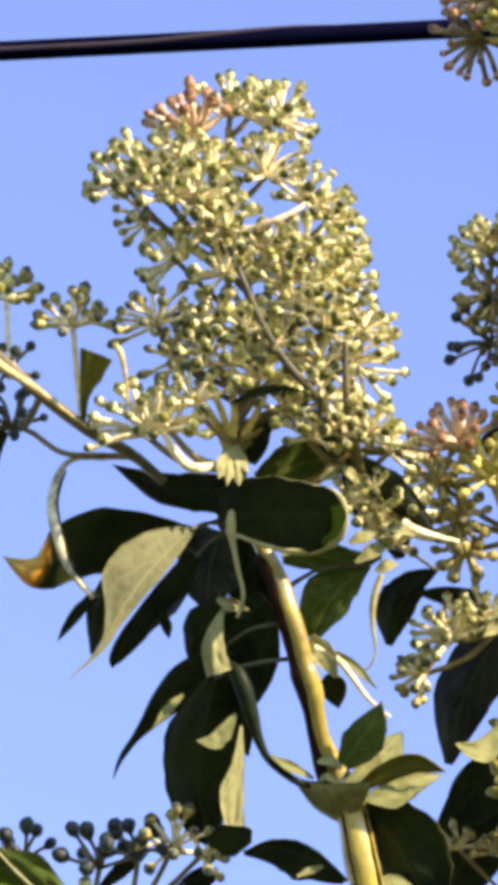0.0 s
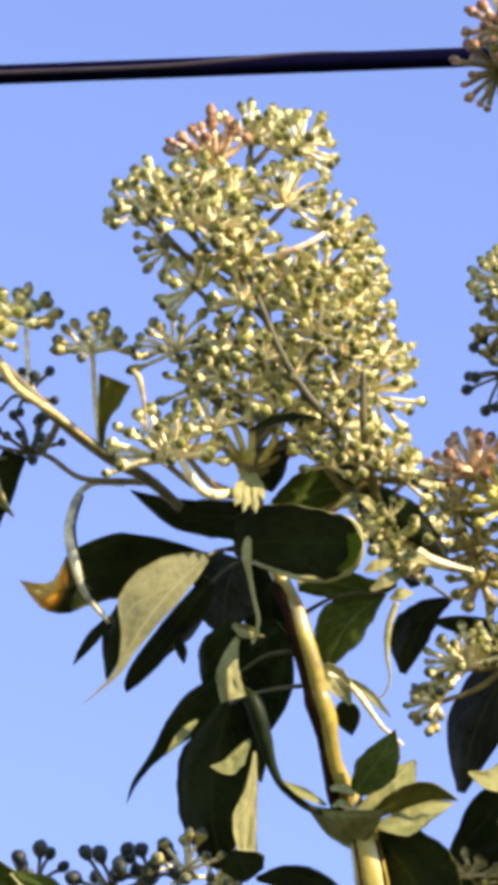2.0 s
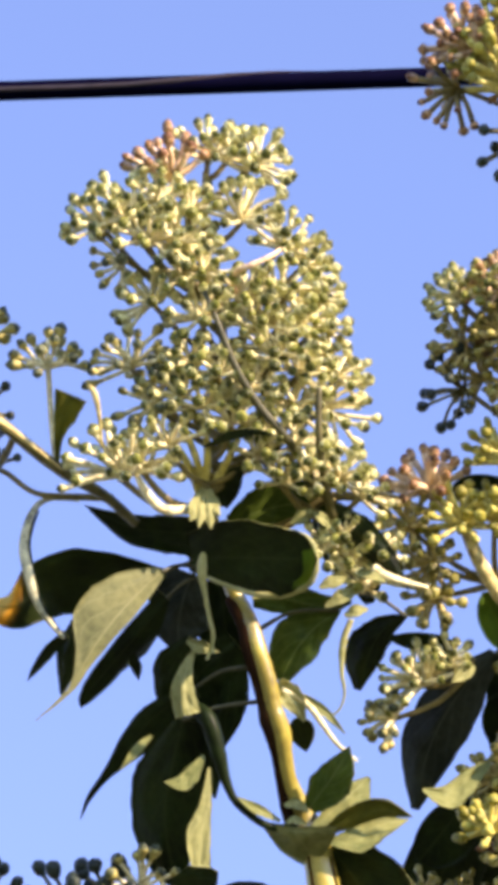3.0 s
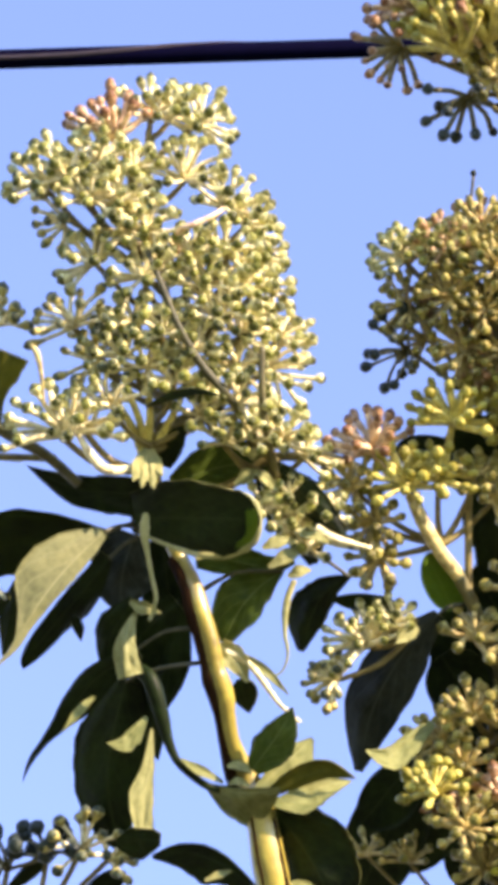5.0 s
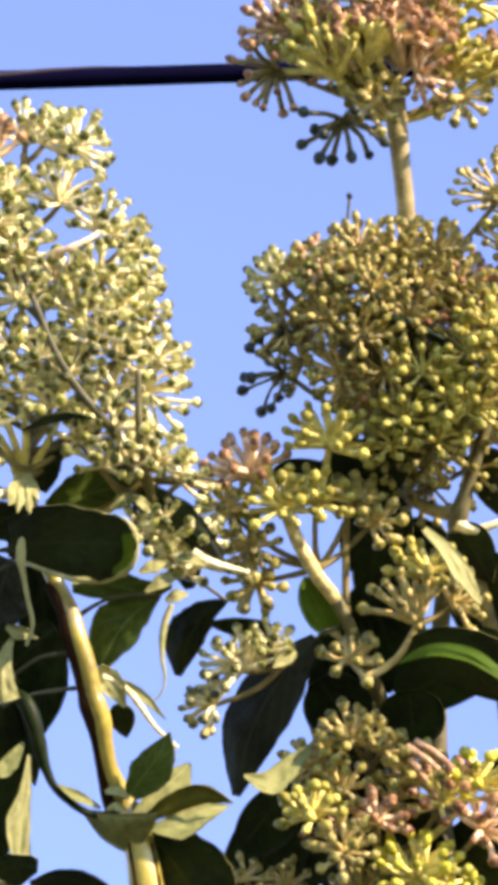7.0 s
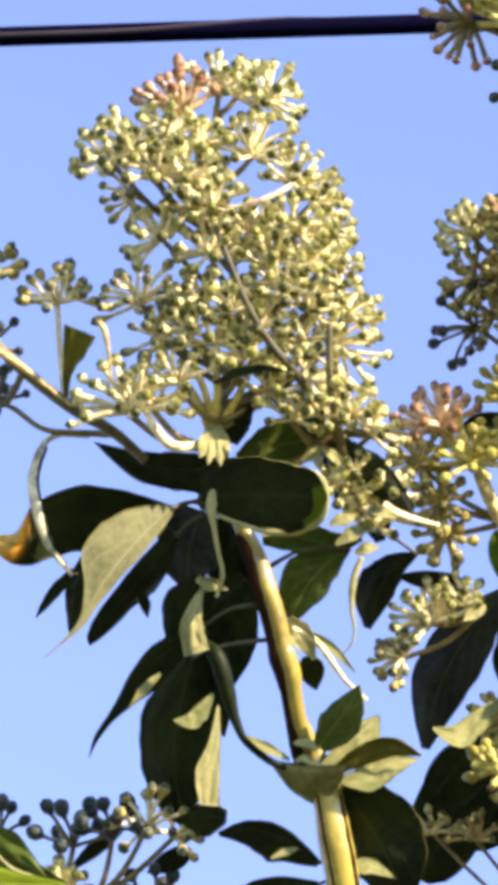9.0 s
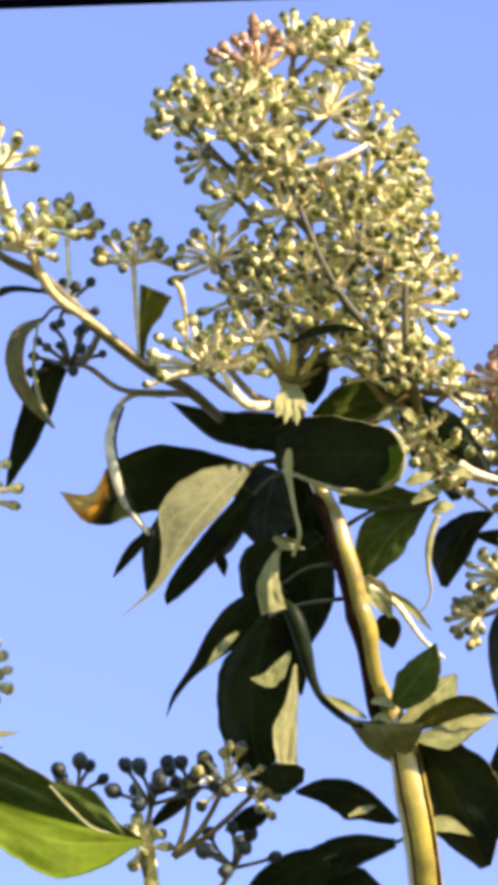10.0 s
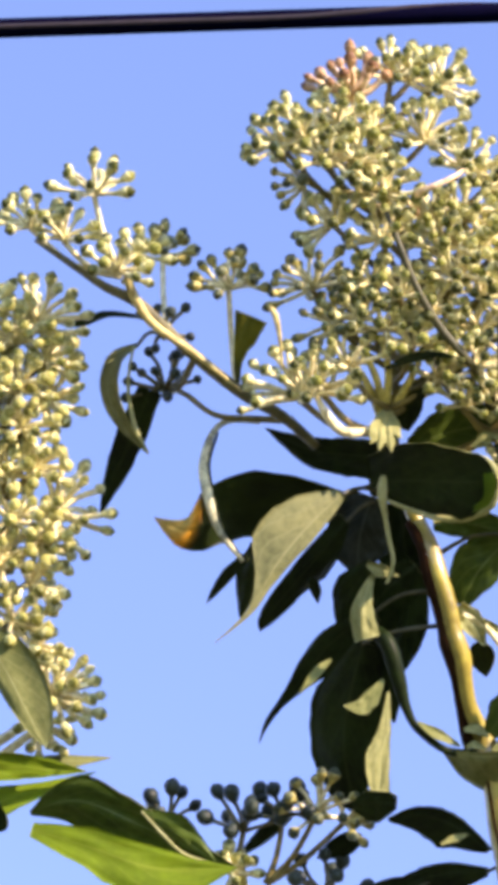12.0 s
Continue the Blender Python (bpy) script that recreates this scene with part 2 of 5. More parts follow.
def stem(parent, place, pts, material, name="stem", label="", sides=12, rough=0.03, flat=1.0):
    """A tapering stem through (a, b, c, radius) in plan units."""
    path = smooth_path([(P(*place(a, b, c)), r * U) for a, b, c, r in pts])
    v, f = tube_data(path, sides, rough, flat)
    return link(name, v, f, material, parent, label)


def bud_data(variant):
    """A flower bud on its z axis: a top-shaped calyx, a five-ribbed cap and a short style; plan units."""
    prof = [(-7, 3.4), (-1, 5.2), (5, 8.8), (11, 12.0), (15.5, 13.0), (19, 12.2), (20, 11.4), (23.5, 9.8), (26.5, 6.8), (28.5, 3.0), (30, 1.3), (30.5, 0.3)]
    if variant == 1:
        prof = [(-10, 3.4), (-2, 4.8), (5, 7.6), (12, 10.4), (18, 11.6), (22, 11.0), (23, 10.2), (27, 8.8), (30.5, 6.0), (32.5, 2.8), (34, 1.3), (34.5, 0.3)]
    if variant == 2:
        prof = [(-6, 3.4), (-1, 5.6), (4, 10.0), (9, 13.2), (13, 14.0), (16, 13.2), (16.8, 12.4), (20, 10.6), (23, 7.2), (24.8, 3.2), (26, 1.3), (26.5, 0.3)]
    if variant == 3:                                    # a round young berry
        prof = [(-8, 3.0), (-4, 4.4), (-1, 8.4), (4, 12.4), (10, 14.6), (16, 14.0), (21, 11.4), (24, 8.2), (24.6, 5.6), (26.0, 4.4), (27, 2.0), (27.5, 0.3)]
    n, verts, faces = 10, [], []
    for i, (z, r) in enumerate(prof):
        for k in range(n):
            an = 2 * math.pi * k / n
            rib = 1 + (0.07 if k % 2 else -0.06) * (1 if i > 5 else 0.4) + 0.05 * math.sin(3 * an + 0.5 * i + variant)
            verts.append(Vector((math.cos(an) * r * rib * U, math.sin(an) * r * rib * U, z * U)))
    for i in range(len(prof) - 1):
        for k in range(n):
            k2 = (k + 1) % n
            faces.append((i * n + k, i * n + k2, (i + 1) * n + k2, (i + 1) * n + k))
    faces.append(tuple((len(prof) - 1) * n + k for k in range(n)))
    return verts, faces, [1] * (5 * n) + [0] * (len(faces) - 5 * n)          # cup, then cap


BUD_SHAPES = [bud_data(v) for v in range(4)]
BUD_MESHES = {}


def bud_mesh(variant, material, cup):
    key = (variant, material.name)
    if key not in BUD_MESHES:
        v, f, sl = BUD_SHAPES[variant]
        me = bpy.data.meshes.new("bud")
        me.from_pydata([tuple(x) for x in v], [], f)
        me.materials.append(material)
        me.materials.append(cup)
        me.polygons.foreach_set("use_smooth", [True] * len(f))
        me.polygons.foreach_set("material_index", sl)
        BUD_MESHES[key] = me
    return BUD_MESHES[key]


BUD_COUNT, BUD_REST, CROWDED = {}, {}, []
# "berry" and "dark" give shaded umbels their shade by colour
KINDS = {"green": (BUD, RAY, CUP), "yellow": (BUD_YELLOW, RAY_YELLOW, BUD_YELLOW), "red": (BUD_RED, RAY_RED, CUP_RED), "berry": (BUD_SHADED, RAY, CUP_OLIVE), "pale": (BUD, RAY, CUP), "sunny": (BUD_CREAM, RAY, CUP), "dark": (BERRY_SHADED, BARK, BERRY_SHADED), "blush": (BUD_OLIVE, RAY_RED, CUP_RED), "withered": (BUD_RED, TWIG, BUD_RED), "flushed": (BUD_RED, RAY_YELLOW, CUP_RED), "lemon": (BUD_LEMON, RAY_YELLOW, BUD_LEMON), "olive": (BUD_OLIVE, RAY_OLIVE, CUP_OLIVE)}


def umbel(shoot, place, hub, r, axis, n=16, spread=98, frm=None, kind="green", size=1.0, thick=1.0, label=""):
    """A flower umbel: stalk, knobbly hub, curved pedicels and a bud on each. axis: right, up, out."""
    if place is EAST and kind == "green":              # the eastern heads are browner
        kind = "olive"
    budm, raym, cupm = KINDS[kind]
    h = P(*place(*hub))
    ax = (RIGHT * axis[0] + UP * (axis[1] + 0.22) + OUT * (0.55 * axis[2] - 0.05)).normalized()          # umbels turn up to the light
    e1 = ax.cross(Vector((0.31, 0.52, 0.79))).normalized()
    e2 = ax.cross(e1)
    verts, faces, slots = [], [], []

    def add(v, f, slot=0):
        o = len(verts)
        verts.extend(v)
        faces.extend(tuple(o + i for i in q) for q in f)
        slots.extend([slot] * len(f))
    if frm is not None:
        root = P(*place(*frm))
        mid = root.lerp(h, 0.55) - ax * (0.10 * (h - root).length) + UP * (-0.05 * (h - root).length)
        add(*tube_data(smooth_path([(root, 7.0 * thick * U), (mid, 5.6 * thick * U), (h - ax * 2 * U, 5.2 * thick * U), (h + ax * 3 * U, 8.0 * thick * U)], 4), 7, 0.05), 1)
    else:
        add(*tube_data([(h - ax * 12 * U, 4 * U), (h - ax * 3 * U, 6 * U), (h + ax * 4 * U, 8 * U)], 7, 0.05))
    todo = []
    n, size = round(n * 1.28), size * 0.84
    if shoot in CROWDED:                                # the dense head carries smaller, more crowded buds
        n, size, thick = round(n * 1.45), size * 0.76, thick * 0.85
    elif place is EAST:                                 # stout short stalks
        n, size, thick = round(n * 1.1), size * 0.94, thick * 1.35
    elif place is MAIN or place is CONE:
        r, size, thick = r * 1.07, size * 0.95, thick * 1.08
    turn = rng.uniform(0, 6.28)
    cap = math.cos(radians(spread))
    for i in range(n):
        z = 1 - (1 - cap) * (i + 0.5) / n
        an = turn + i * 2.39996 + rng.uniform(-0.25, 0.25)
        z = max(-1, min(1, z + rng.uniform(-0.08, 0.08)))
        s = math.sqrt(max(0, 1 - z * z))
        d = (ax * z + e1 * (s * math.cos(an)) + e2 * (s * math.sin(an))).normalized()
        ln = (r - 26 * size) * rng.uniform(0.86, 1.08) * U
        bend = Vector((rng.uniform(-1, 1), rng.uniform(-1, 1), rng.uniform(-0.4, 1.2))) * (0.10 * ln)
        end = h + d * ln
        add(*tube_data(smooth_path([(h + d * 3 * U, 4.4 * thick * U), (h + d * ln * 0.55 + bend, 3.7 * thick * U), (end, 4.2 * thick * U)], 2), 5))
        dd = (d + bend * (-0.5 / max(ln, 1e-6)) + Vector((0, 0, 0.12))).normalized()
        todo.append((end, dd, size * rng.uniform(0.82, 1.15), rng.randrange(3)))
    ob = link("umbel", verts, faces, [raym, raym if thick >= 1.5 or place is WEST else TWIG], shoot, label, origin=h, slots=slots)
    for end, d, k, variant in todo:
        variant = 3 if budm is BERRY_SHADED else variant
        m = Matrix.Translation(end) @ d.to_track_quat("Z", "Y").to_matrix().to_4x4() @ Matrix.Diagonal((k, k, k * rng.uniform(0.9, 1.15), 1))
        BUD_COUNT[shoot] = BUD_COUNT.get(shoot, 0) + 1
        if BUD_COUNT[shoot] <= 300:
            b = new("bud", bud_mesh(variant, budm, cupm))
            b.parent = ob
            b.matrix_parent_inverse = Matrix.Translation(-h)
            b.matrix_basis = m
        else:
            rv, rf, rs = BUD_REST.setdefault((shoot, budm.name, cupm.name), ([], [], []))
            o = len(rv)
            v, f, sl = BUD_SHAPES[variant]
            rs.extend(sl)
            rv.extend(m @ x for x in v)
            rf.extend(tuple(o + i for i in q) for q in f)
    return ob


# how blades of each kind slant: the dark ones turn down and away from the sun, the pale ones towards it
LEANS = {LEAF_TOP.name: (0.42, -0.30), LEAF_SHADED.name: (0.42, -0.30), LEAF_WITHER.name: (0.15, -0.30), LEAF_MID.name: (0.22, -0.22), LEAF_PALE.name: (-0.3, 0.2),
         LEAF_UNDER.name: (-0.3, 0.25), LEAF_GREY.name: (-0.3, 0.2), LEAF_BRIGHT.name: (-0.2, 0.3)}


def leaf_mesh(shoot, grid, uvs, ns, nt, upper, under, flip, label, name, stalk):
    """Gives a grid of blade points its thickness, two faces and, if wanted, a petiole."""
    row = nt + 1
    nor = []
    for i in range(ns + 1):
        for k in range(row):
            a = grid[min(i + 1, ns) * row + k] - grid[max(i - 1, 0) * row + k]
            b = grid[i * row + min(k + 1, nt)] - grid[i * row + max(k - 1, 0)]
            nn = a.cross(b)
            nn = nn.normalized() if nn.length > 1e-12 else OUT.copy()
            nor.append(nn if nn.dot(OUT) > 0 else -nn)
    th = 1.6 * U
    front, back = grid, [g - n_ * th for g, n_ in zip(grid, nor)]
    verts, count = front + back, len(front)
    faces, slots = [], []
    a_slot, b_slot = (1, 0) if flip else (0, 1)
    mid_i = (ns // 2) * row + nt // 2
    ccw = (grid[mid_i + row] - grid[mid_i]).cross(grid[mid_i + 1] - grid[mid_i]).dot(OUT) > 0
    for i in range(ns):
        for k in range(nt):
            q = (i * row + k, (i + 1) * row + k, (i + 1) * row + k + 1, i * row + k + 1)
            q = q if ccw else q[::-1]
            faces.append(q)
            slots.append(a_slot)
            faces.append(tuple(count + x for x in q[::-1]))
            slots.append(b_slot)
    rim = [k for k in range(row)] + [i * row + nt for i in range(1, ns + 1)] + [ns * row + k for k in range(nt - 1, -1, -1)] + [i * row for i in range(ns - 1, 0, -1)]
    for x, y in zip(rim, rim[1:] + rim[:1]):
        faces.append((x, y, count + y, count + x))
        slots.append(1)
    if stalk is not None:
        s0, b3, way = stalk
        d2 = Vector((way.x, way.y, 0)).normalized()
        mid = s0.lerp(b3, 0.5) + Vector((-d2.y, d2.x, 0)) * (0.12 * (b3 - s0).length) + Vector((0, 0, 8))
        v, f = tube_data(smooth_path([(P(*s0), 5.0 * U), (P(*mid), 3.6 * U), (P(*(b3 + way * 0.03)), 3.4 * U)], 4), 7)
        o = len(verts)
        verts = verts + v
        uvs2 = uvs + uvs + [(0.5, 0.5)] * len(v)
        faces.extend(tuple(o + i for i in q) for q in f)
        slots.extend([2] * len(f))
    else:
        uvs2 = uvs + uvs
    return link(name, verts, faces, [upper, under, PETIOLE], shoot, label, origin=grid[nt // 2], slots=slots, uvs=uvs2)


def leaf(shoot, place, base, tip, wl, wr, dl=0.0, dr=0.0, bow=0.0, arch=0.0, curl=0.0, upper=LEAF_TOP, under=LEAF_UNDER,
         flip=False, label="", blunt=0.62, sharp=0.95, stalk=None, name="leaf", wave=3.0):
    """A leaf blade with thickness from base to tip (plan units). wl, wr: half widths left and right of the way to the tip;
    dl, dr: how far those edges stand out of the sheet; bow and arch bend the midrib sideways and outwards; curl lifts the tip.
    flip shows the underside. stalk: where the petiole begins."""
    lean = LEANS.get(upper.name, (0.1, -0.1))
    b3, t3 = Vector(place(*base)), Vector(place(*tip))
    way = t3 - b3
    d2 = Vector((way.x, way.y, 0)).normalized()
    side = Vector((-d2.y, d2.x, 0))
    ns, nt = 16, 10
    peak = blunt / (blunt + sharp)
    norm = peak ** blunt * (1 - peak) ** sharp
    ph = rng.uniform(0, 6.28)
    grid, uvs = [], []
    for i in range(ns + 1):
        s = i / ns
        w = (max(s, 0.012) ** blunt) * (max(1 - s, 0.004) ** sharp) / norm
        m = b3 + way * s + side * (bow * 4 * s * (1 - s)) + Vector((0, 0, arch * 4 * s * (1 - s) + curl * s ** 3))
        for k in range(nt + 1):
            t = -1 + 2 * k / nt
            off = (wr if t > 0 else -wl) * abs(t)
            dep = (dr if t > 0 else dl) * abs(t) ** 1.5 * w
            rip = wave * math.sin(s * 9 + ph + (1.5 if t > 0 else 0)) * abs(t) ** 3 * w + noise.noise(Vector((s * 3, t * 2, ph))) * 4 * w
            q = m + side * (off * w) + Vector((0, 0, dep + rip))
            q.z += lean[0] * (q.x - b3.x) + lean[1] * (q.y - b3.y)
            grid.append(P(q.x, q.y, q.z))
            uvs.append((s, 0.5 + t / 2))
    return leaf_mesh(shoot, grid, uvs, ns, nt, upper, under, flip, label, name, None if stalk is None else (Vector(place(*stalk)), b3, way))


def blade(shoot, place, mid, left, right, dl=0.0, dr=0.0, upper=LEAF_TOP, under=LEAF_UNDER, flip=False, label="", name="leaf", stalk=None, wave=3.0, lean=None):
    """A leaf by its midrib (a, b, c) and its half widths at even stations on either side of the way to the tip;
    dl, dr: how far the widest part of each edge stands out of the sheet; lean: how the whole blade slants out to the right and downwards."""
    lean = lean or LEANS.get(upper.name, (0.1, -0.1))
    path = [Vector(place(*m)) for m in mid]
    ns, nt = 28, 12
    ph = rng.uniform(0, 6.28)

    def along(vals, s):
        x = s * (len(vals) - 1)
        i = min(int(x), len(vals) - 2)
        t = x - i
        q = [vals[max(i - 1, 0)], vals[i], vals[i + 1], vals[min(i + 2, len(vals) - 1)]]
        return 0.5 * (2 * q[1] + (q[2] - q[0]) * t + (2 * q[0] - 5 * q[1] + 4 * q[2] - q[3]) * t * t + (3 * q[1] - q[0] - 3 * q[2] + q[3]) * t ** 3)
    most = max(max(left), max(right), 1)
    grid, uvs = [], []
    for i in range(ns + 1):
        s = i / ns
        m, way = along(path, s), along(path, min(s + 0.03, 1)) - along(path, max(s - 0.03, 0))
        d2 = Vector((way.x, way.y, 0)).normalized()
        side = Vector((-d2.y, d2.x, 0))
        wl_, wr_ = max(along(left, s), 0.4), max(along(right, s), 0.4)
        for k in range(nt + 1):
            t = -1 + 2 * k / nt
            w = wr_ if t > 0 else wl_
            off = w * t
            dep = (dr if t > 0 else dl) * abs(t) ** 1.3 * (w / most)
            rip = wave * math.sin(s * 9 + ph + (1.5 if t > 0 else 0)) * abs(t) ** 3 * w / most + (noise.noise(Vector((s * 3, t * 2, ph))) * 10 + noise.noise(Vector((s * 8, t * 4, ph))) * 5) * min(1, most / 45) * w / most
            jag = (noise.noise(Vector((s * 7, ph, 2.0 if t > 0 else 5.0))) * 0.10 + noise.noise(Vector((s * 19, ph, 3.0 if t > 0 else 6.0))) * 0.07) * w * abs(t)
            q = m + side * (off + (jag if t > 0 else -jag)) + Vector((0, 0, dep + rip))
            q.z += lean[0] * (q.x - path[0].x) + lean[1] * (q.y - path[0].y)
            grid.append(P(q.x, q.y, q.z))
            uvs.append((s, 0.5 + t / 2))
    return leaf_mesh(shoot, grid, uvs, ns, nt, upper, under, flip, label, name, None if stalk is None else (Vector(place(*stalk)), path[0], path[1] - path[0]))


def box(name, lo, hi, material, bevel=0.0):
    bm = bmesh.new()
    bmesh.ops.create_cube(bm, size=1.0)
    c, s = (Vector(lo) + Vector(hi)) / 2, Vector(hi) - Vector(lo)
    for v in bm.verts:
        v.co = Vector((v.co.x * s.x, v.co.y * s.y, v.co.z * s.z)) + c
    if bevel:
        bmesh.ops.bevel(bm, geom=bm.edges[:], offset=bevel, segments=2, affect="EDGES")
    me = bpy.data.meshes.new(name)
    bm.to_mesh(me)
    bm.free()
    me.materials.append(material)
    return new(name, me)


# ---- setting: ground, the wall that the ivy grows on, the cable ----
WALL_TOP, WALL_Y = 2.2, 1.34
tagged(box("ground", (-400, -400, -0.3), (400, 400, 0.0), GROUND), "dry lawn reaching to the horizon", "ground", kind="structure")
tagged(box("wall_north", (-6, WALL_Y, 0.0), (6, WALL_Y + 0.34, WALL_TOP), WALL, 0.01), "plain dark weathered garden wall", "wall", kind="structure")

for wall_name, x0 in (("wall_east", 20.0), ("wall_west", -20.6)):
    tagged(box(wall_name, (x0, -6, 0.0), (x0 + 0.6, 12, 7.5), WALL, 0.02), "plain dark weathered house wall", "wall", kind="structure")
FAR = 2.5                                               # the cable hangs this many times farther off than the shoots
cv = []
for i in range(-58, 59):
    x = 0.35 * i
    p = BASE.translation - OUT * (REACH * FAR) + UP * ((784 - 69) * U * FAR) + RIGHT * x + UP * (0.0493 * x + 0.00035 * x * x)
    cv.append((p, 17.6 * U * FAR))
v, f = tube_data(cv, 24)
cable = link("overhead_cable", v, f, CABLE, None, origin=cv[58][0])
wv = []
for i in range(-460, 461):
    x = 0.0434 * i
    p = BASE.translation - OUT * (REACH * FAR) + UP * ((784 - 69) * U * FAR) + RIGHT * x + UP * (0.0493 * x + 0.00035 * x * x)
    turn = min(max((x + 0.12) / 0.32, 0.0), 1.0)               # it crosses over to the far side of the cable here
    an = radians(4 + 170 * turn * turn * (3 - 2 * turn))
    wv.append((p + (OUT * math.cos(an) + UP * math.sin(an)) * (14.6 * U * FAR), 6.0 * U * FAR))
v, f = tube_data(wv, 8)
link("messenger_wire", v, f, WIRE, cable, "brownish wire wound along the cable")
tagged(cable, "thick black overhead cable strung across the sky", "cable")


def rise(a, b, place=MAIN, c=-10):
    """Where a stem leaves the top of the wall, under the plan point (a, b)."""
    p = P(*place(a, b, c))
    return Vector((p.x, WALL_Y + 0.12, WALL_TOP))


def foot(parent, place, top, wall_at, r0, r1, material):
    """The stem's lower stretch, from the wall's top up to a plan point."""
    p = P(*place(*top))
    path = smooth_path([(Vector(wall_at) - Vector((0, 0, 0.01)), r0 * U), (Vector(wall_at).lerp(p, 0.5) + Vector((0, -0.02, 0)), (r0 + r1) / 2 * U), (p, r1 * U)])
    v, f = tube_data(path, 10, 0.04)
    return link("stem", v, f, material, parent)


# ---- main shoot ----
base = rise(690, 1800)
main = thing("ivy_shoot", base, "tall flowering ivy shoot with pale green buds and dark leaves", "ivy", "ivy shoots")
TRUNK = [(676, 1760, -6, 31), (655, 1600, 24, 30), (638, 1520, 24, 31), (622, 1440, 10, 28), (604, 1400, 0, 33), (586, 1362, 4, 28), (566, 1310, 22, 20),
                  (556, 1262, 36, 20), (549, 1225, 42, 24), (539, 1196, 46, 24.5), (533, 1176, 46, 22), (522, 1130, 46, 23), (504, 1072, 42, 22), (492, 1030, 26, 20), (468, 985, -8, 20), (440, 920, -10, 17), (415, 840, -6, 22), (412, 815, -6, 15)]
stem(main, MAIN, [(a, b, c, r) if b > 1390 else (a + 0.24 * r, b, c, 0.76 * r) for a, b, c, r in TRUNK], STEM, label="yellowish sunlit stem with swollen nodes")
# dark strip puts the stem's shaded left side into colour, as brown bark
stem(main, MAIN, [(a - 0.34 * r, b, c - 2, 0.66 * r * (1 + 0.08 * math.sin(1.7 * i))) for i, (a, b, c, r) in enumerate(TRUNK[4:-3])], RUSSET, "bark_ridge", "russet strip for the stem's shaded side")
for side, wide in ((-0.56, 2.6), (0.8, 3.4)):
    stem(main, MAIN, [(a + side * r, b, c + math.sqrt(1 - side * side) * r, wide) for a, b, c, r in TRUNK[:4]], RUSSET, "bark_ridge", "thin russet line", rough=0.3)
foot(main, MAIN, (676, 1760, -6), base, 38, 31, STEM)
RACHIS = [(412, 830, -6), (425, 740, -8), (455, 620, -6), (440, 520, 0), (418, 420, 2), (405, 330, 0), (404, 225, 0)]
stem(main, MAIN, [(a, b, c, 11 - 0.9 * i) for i, (a, b, c) in enumerate(RACHIS)], TWIG, "flower_axis", "olive brown main axis of the flower head")


def on_axis(axis, hub, drop=0.75):
    """The point on a flower axis from which the stalk of an umbel at hub springs."""
    best = None
    for (a0, b0, c0), (a1, b1, c1) in zip(axis, axis[1:]):
        for k in range(6):
            t = k / 6
            q = (a0 + (a1 - a0) * t, b0 + (b1 - b0) * t, c0 + (c1 - c0) * t)
            want = hub[1] + drop * math.hypot(hub[0] - q[0], hub[2] - q[2])
            err = abs(q[1] - want)
            if best is None or err < best[0]:
                best = (err, q)
    return best[1]


def head(shoot, place, axis, rows, kind="green", **kw):
    for a, b, c, r, ar, au, ao, n in rows:
        umbel(shoot, place, (a, b, c), r, (ar, au, ao), n, frm=on_axis(axis, (a, b, c)), kind=kind, **kw)


# a, b, c of the hub; radius; axis right, up, out; buds
head(main, CONE, RACHIS, [
    (407, 202, 0, 76, 0.0, 1, 0.1, 14), (440, 208, 14, 66, 0.5, 0.9, 0.3, 9), (488, 214, 10, 76, 0.8, 0.5, 0.3, 16), (224, 332, 15, 78, -0.6, 0.9, 0.2, 16),
    (262, 312, 45, 82, -0.1, 1, 0.3, 15), (300, 352, 60, 70, 0.2, 0.7, 0.8, 12), (318, 284, 40, 74, -0.2, 1, 0.3, 13), (372, 300, 40, 64, 0.0, 1, 0.4, 9)])
head(main, CONE, RACHIS, [(260, 386, 0, 66, -0.9, -0.7, 0.0, 9)], kind="berry", size=0.92, label="hanging umbel with shade in its bud colour")
head(main, CONE, RACHIS, [(342, 240, 24, 86, -0.4, 1, 0.2, 14)], kind="red", thick=1.4, spread=70, label="reddish half-withered umbel")
head(main, CONE, RACHIS, [
    (352, 356, 66, 70, -0.2, 0.6, 1, 14), (470, 312, 40, 84, 0.2, 0.9, 0.4, 17), (538, 360, 25, 78, 0.4, 0.9, 0.3, 14), (580, 392, 30, 62, 0.8, 0.5, 0.4, 14),
    (602, 446, 20, 56, 0.9, 0.4, 0.3, 13), (610, 500, 10, 62, 0.9, 0.5, 0.1, 7), (404, 402, 78, 66, 0, 0.6, 1, 14), (368, 410, 60, 64, -0.5, 0.4, 0.9, 11),
    (312, 462, 30, 70, -0.8, 0.6, 0.3, 13)])
head(main, CONE, RACHIS, [
    (396, 486, 70, 68, -0.2, 0.6, 1, 14), (478, 448, 60, 66, 0.2, 0.6, 0.9, 14), (546, 448, 60, 74, 0.5, 0.6, 0.8, 15), (512, 500, 80, 74, 0.2, 0.6, 1, 15),
    (532, 552, 85, 80, 0.1, 1, 0.5, 17), (574, 500, 60, 70, 0.6, 0.6, 0.6, 13), (616, 648, 20, 100, 0.9, 0.3, 0.2, 18), (640, 592, 40, 66, 0.7, 0.8, 0.3, 11),
    (576, 585, 70, 66, 0.4, 0.7, 0.7, 13)])
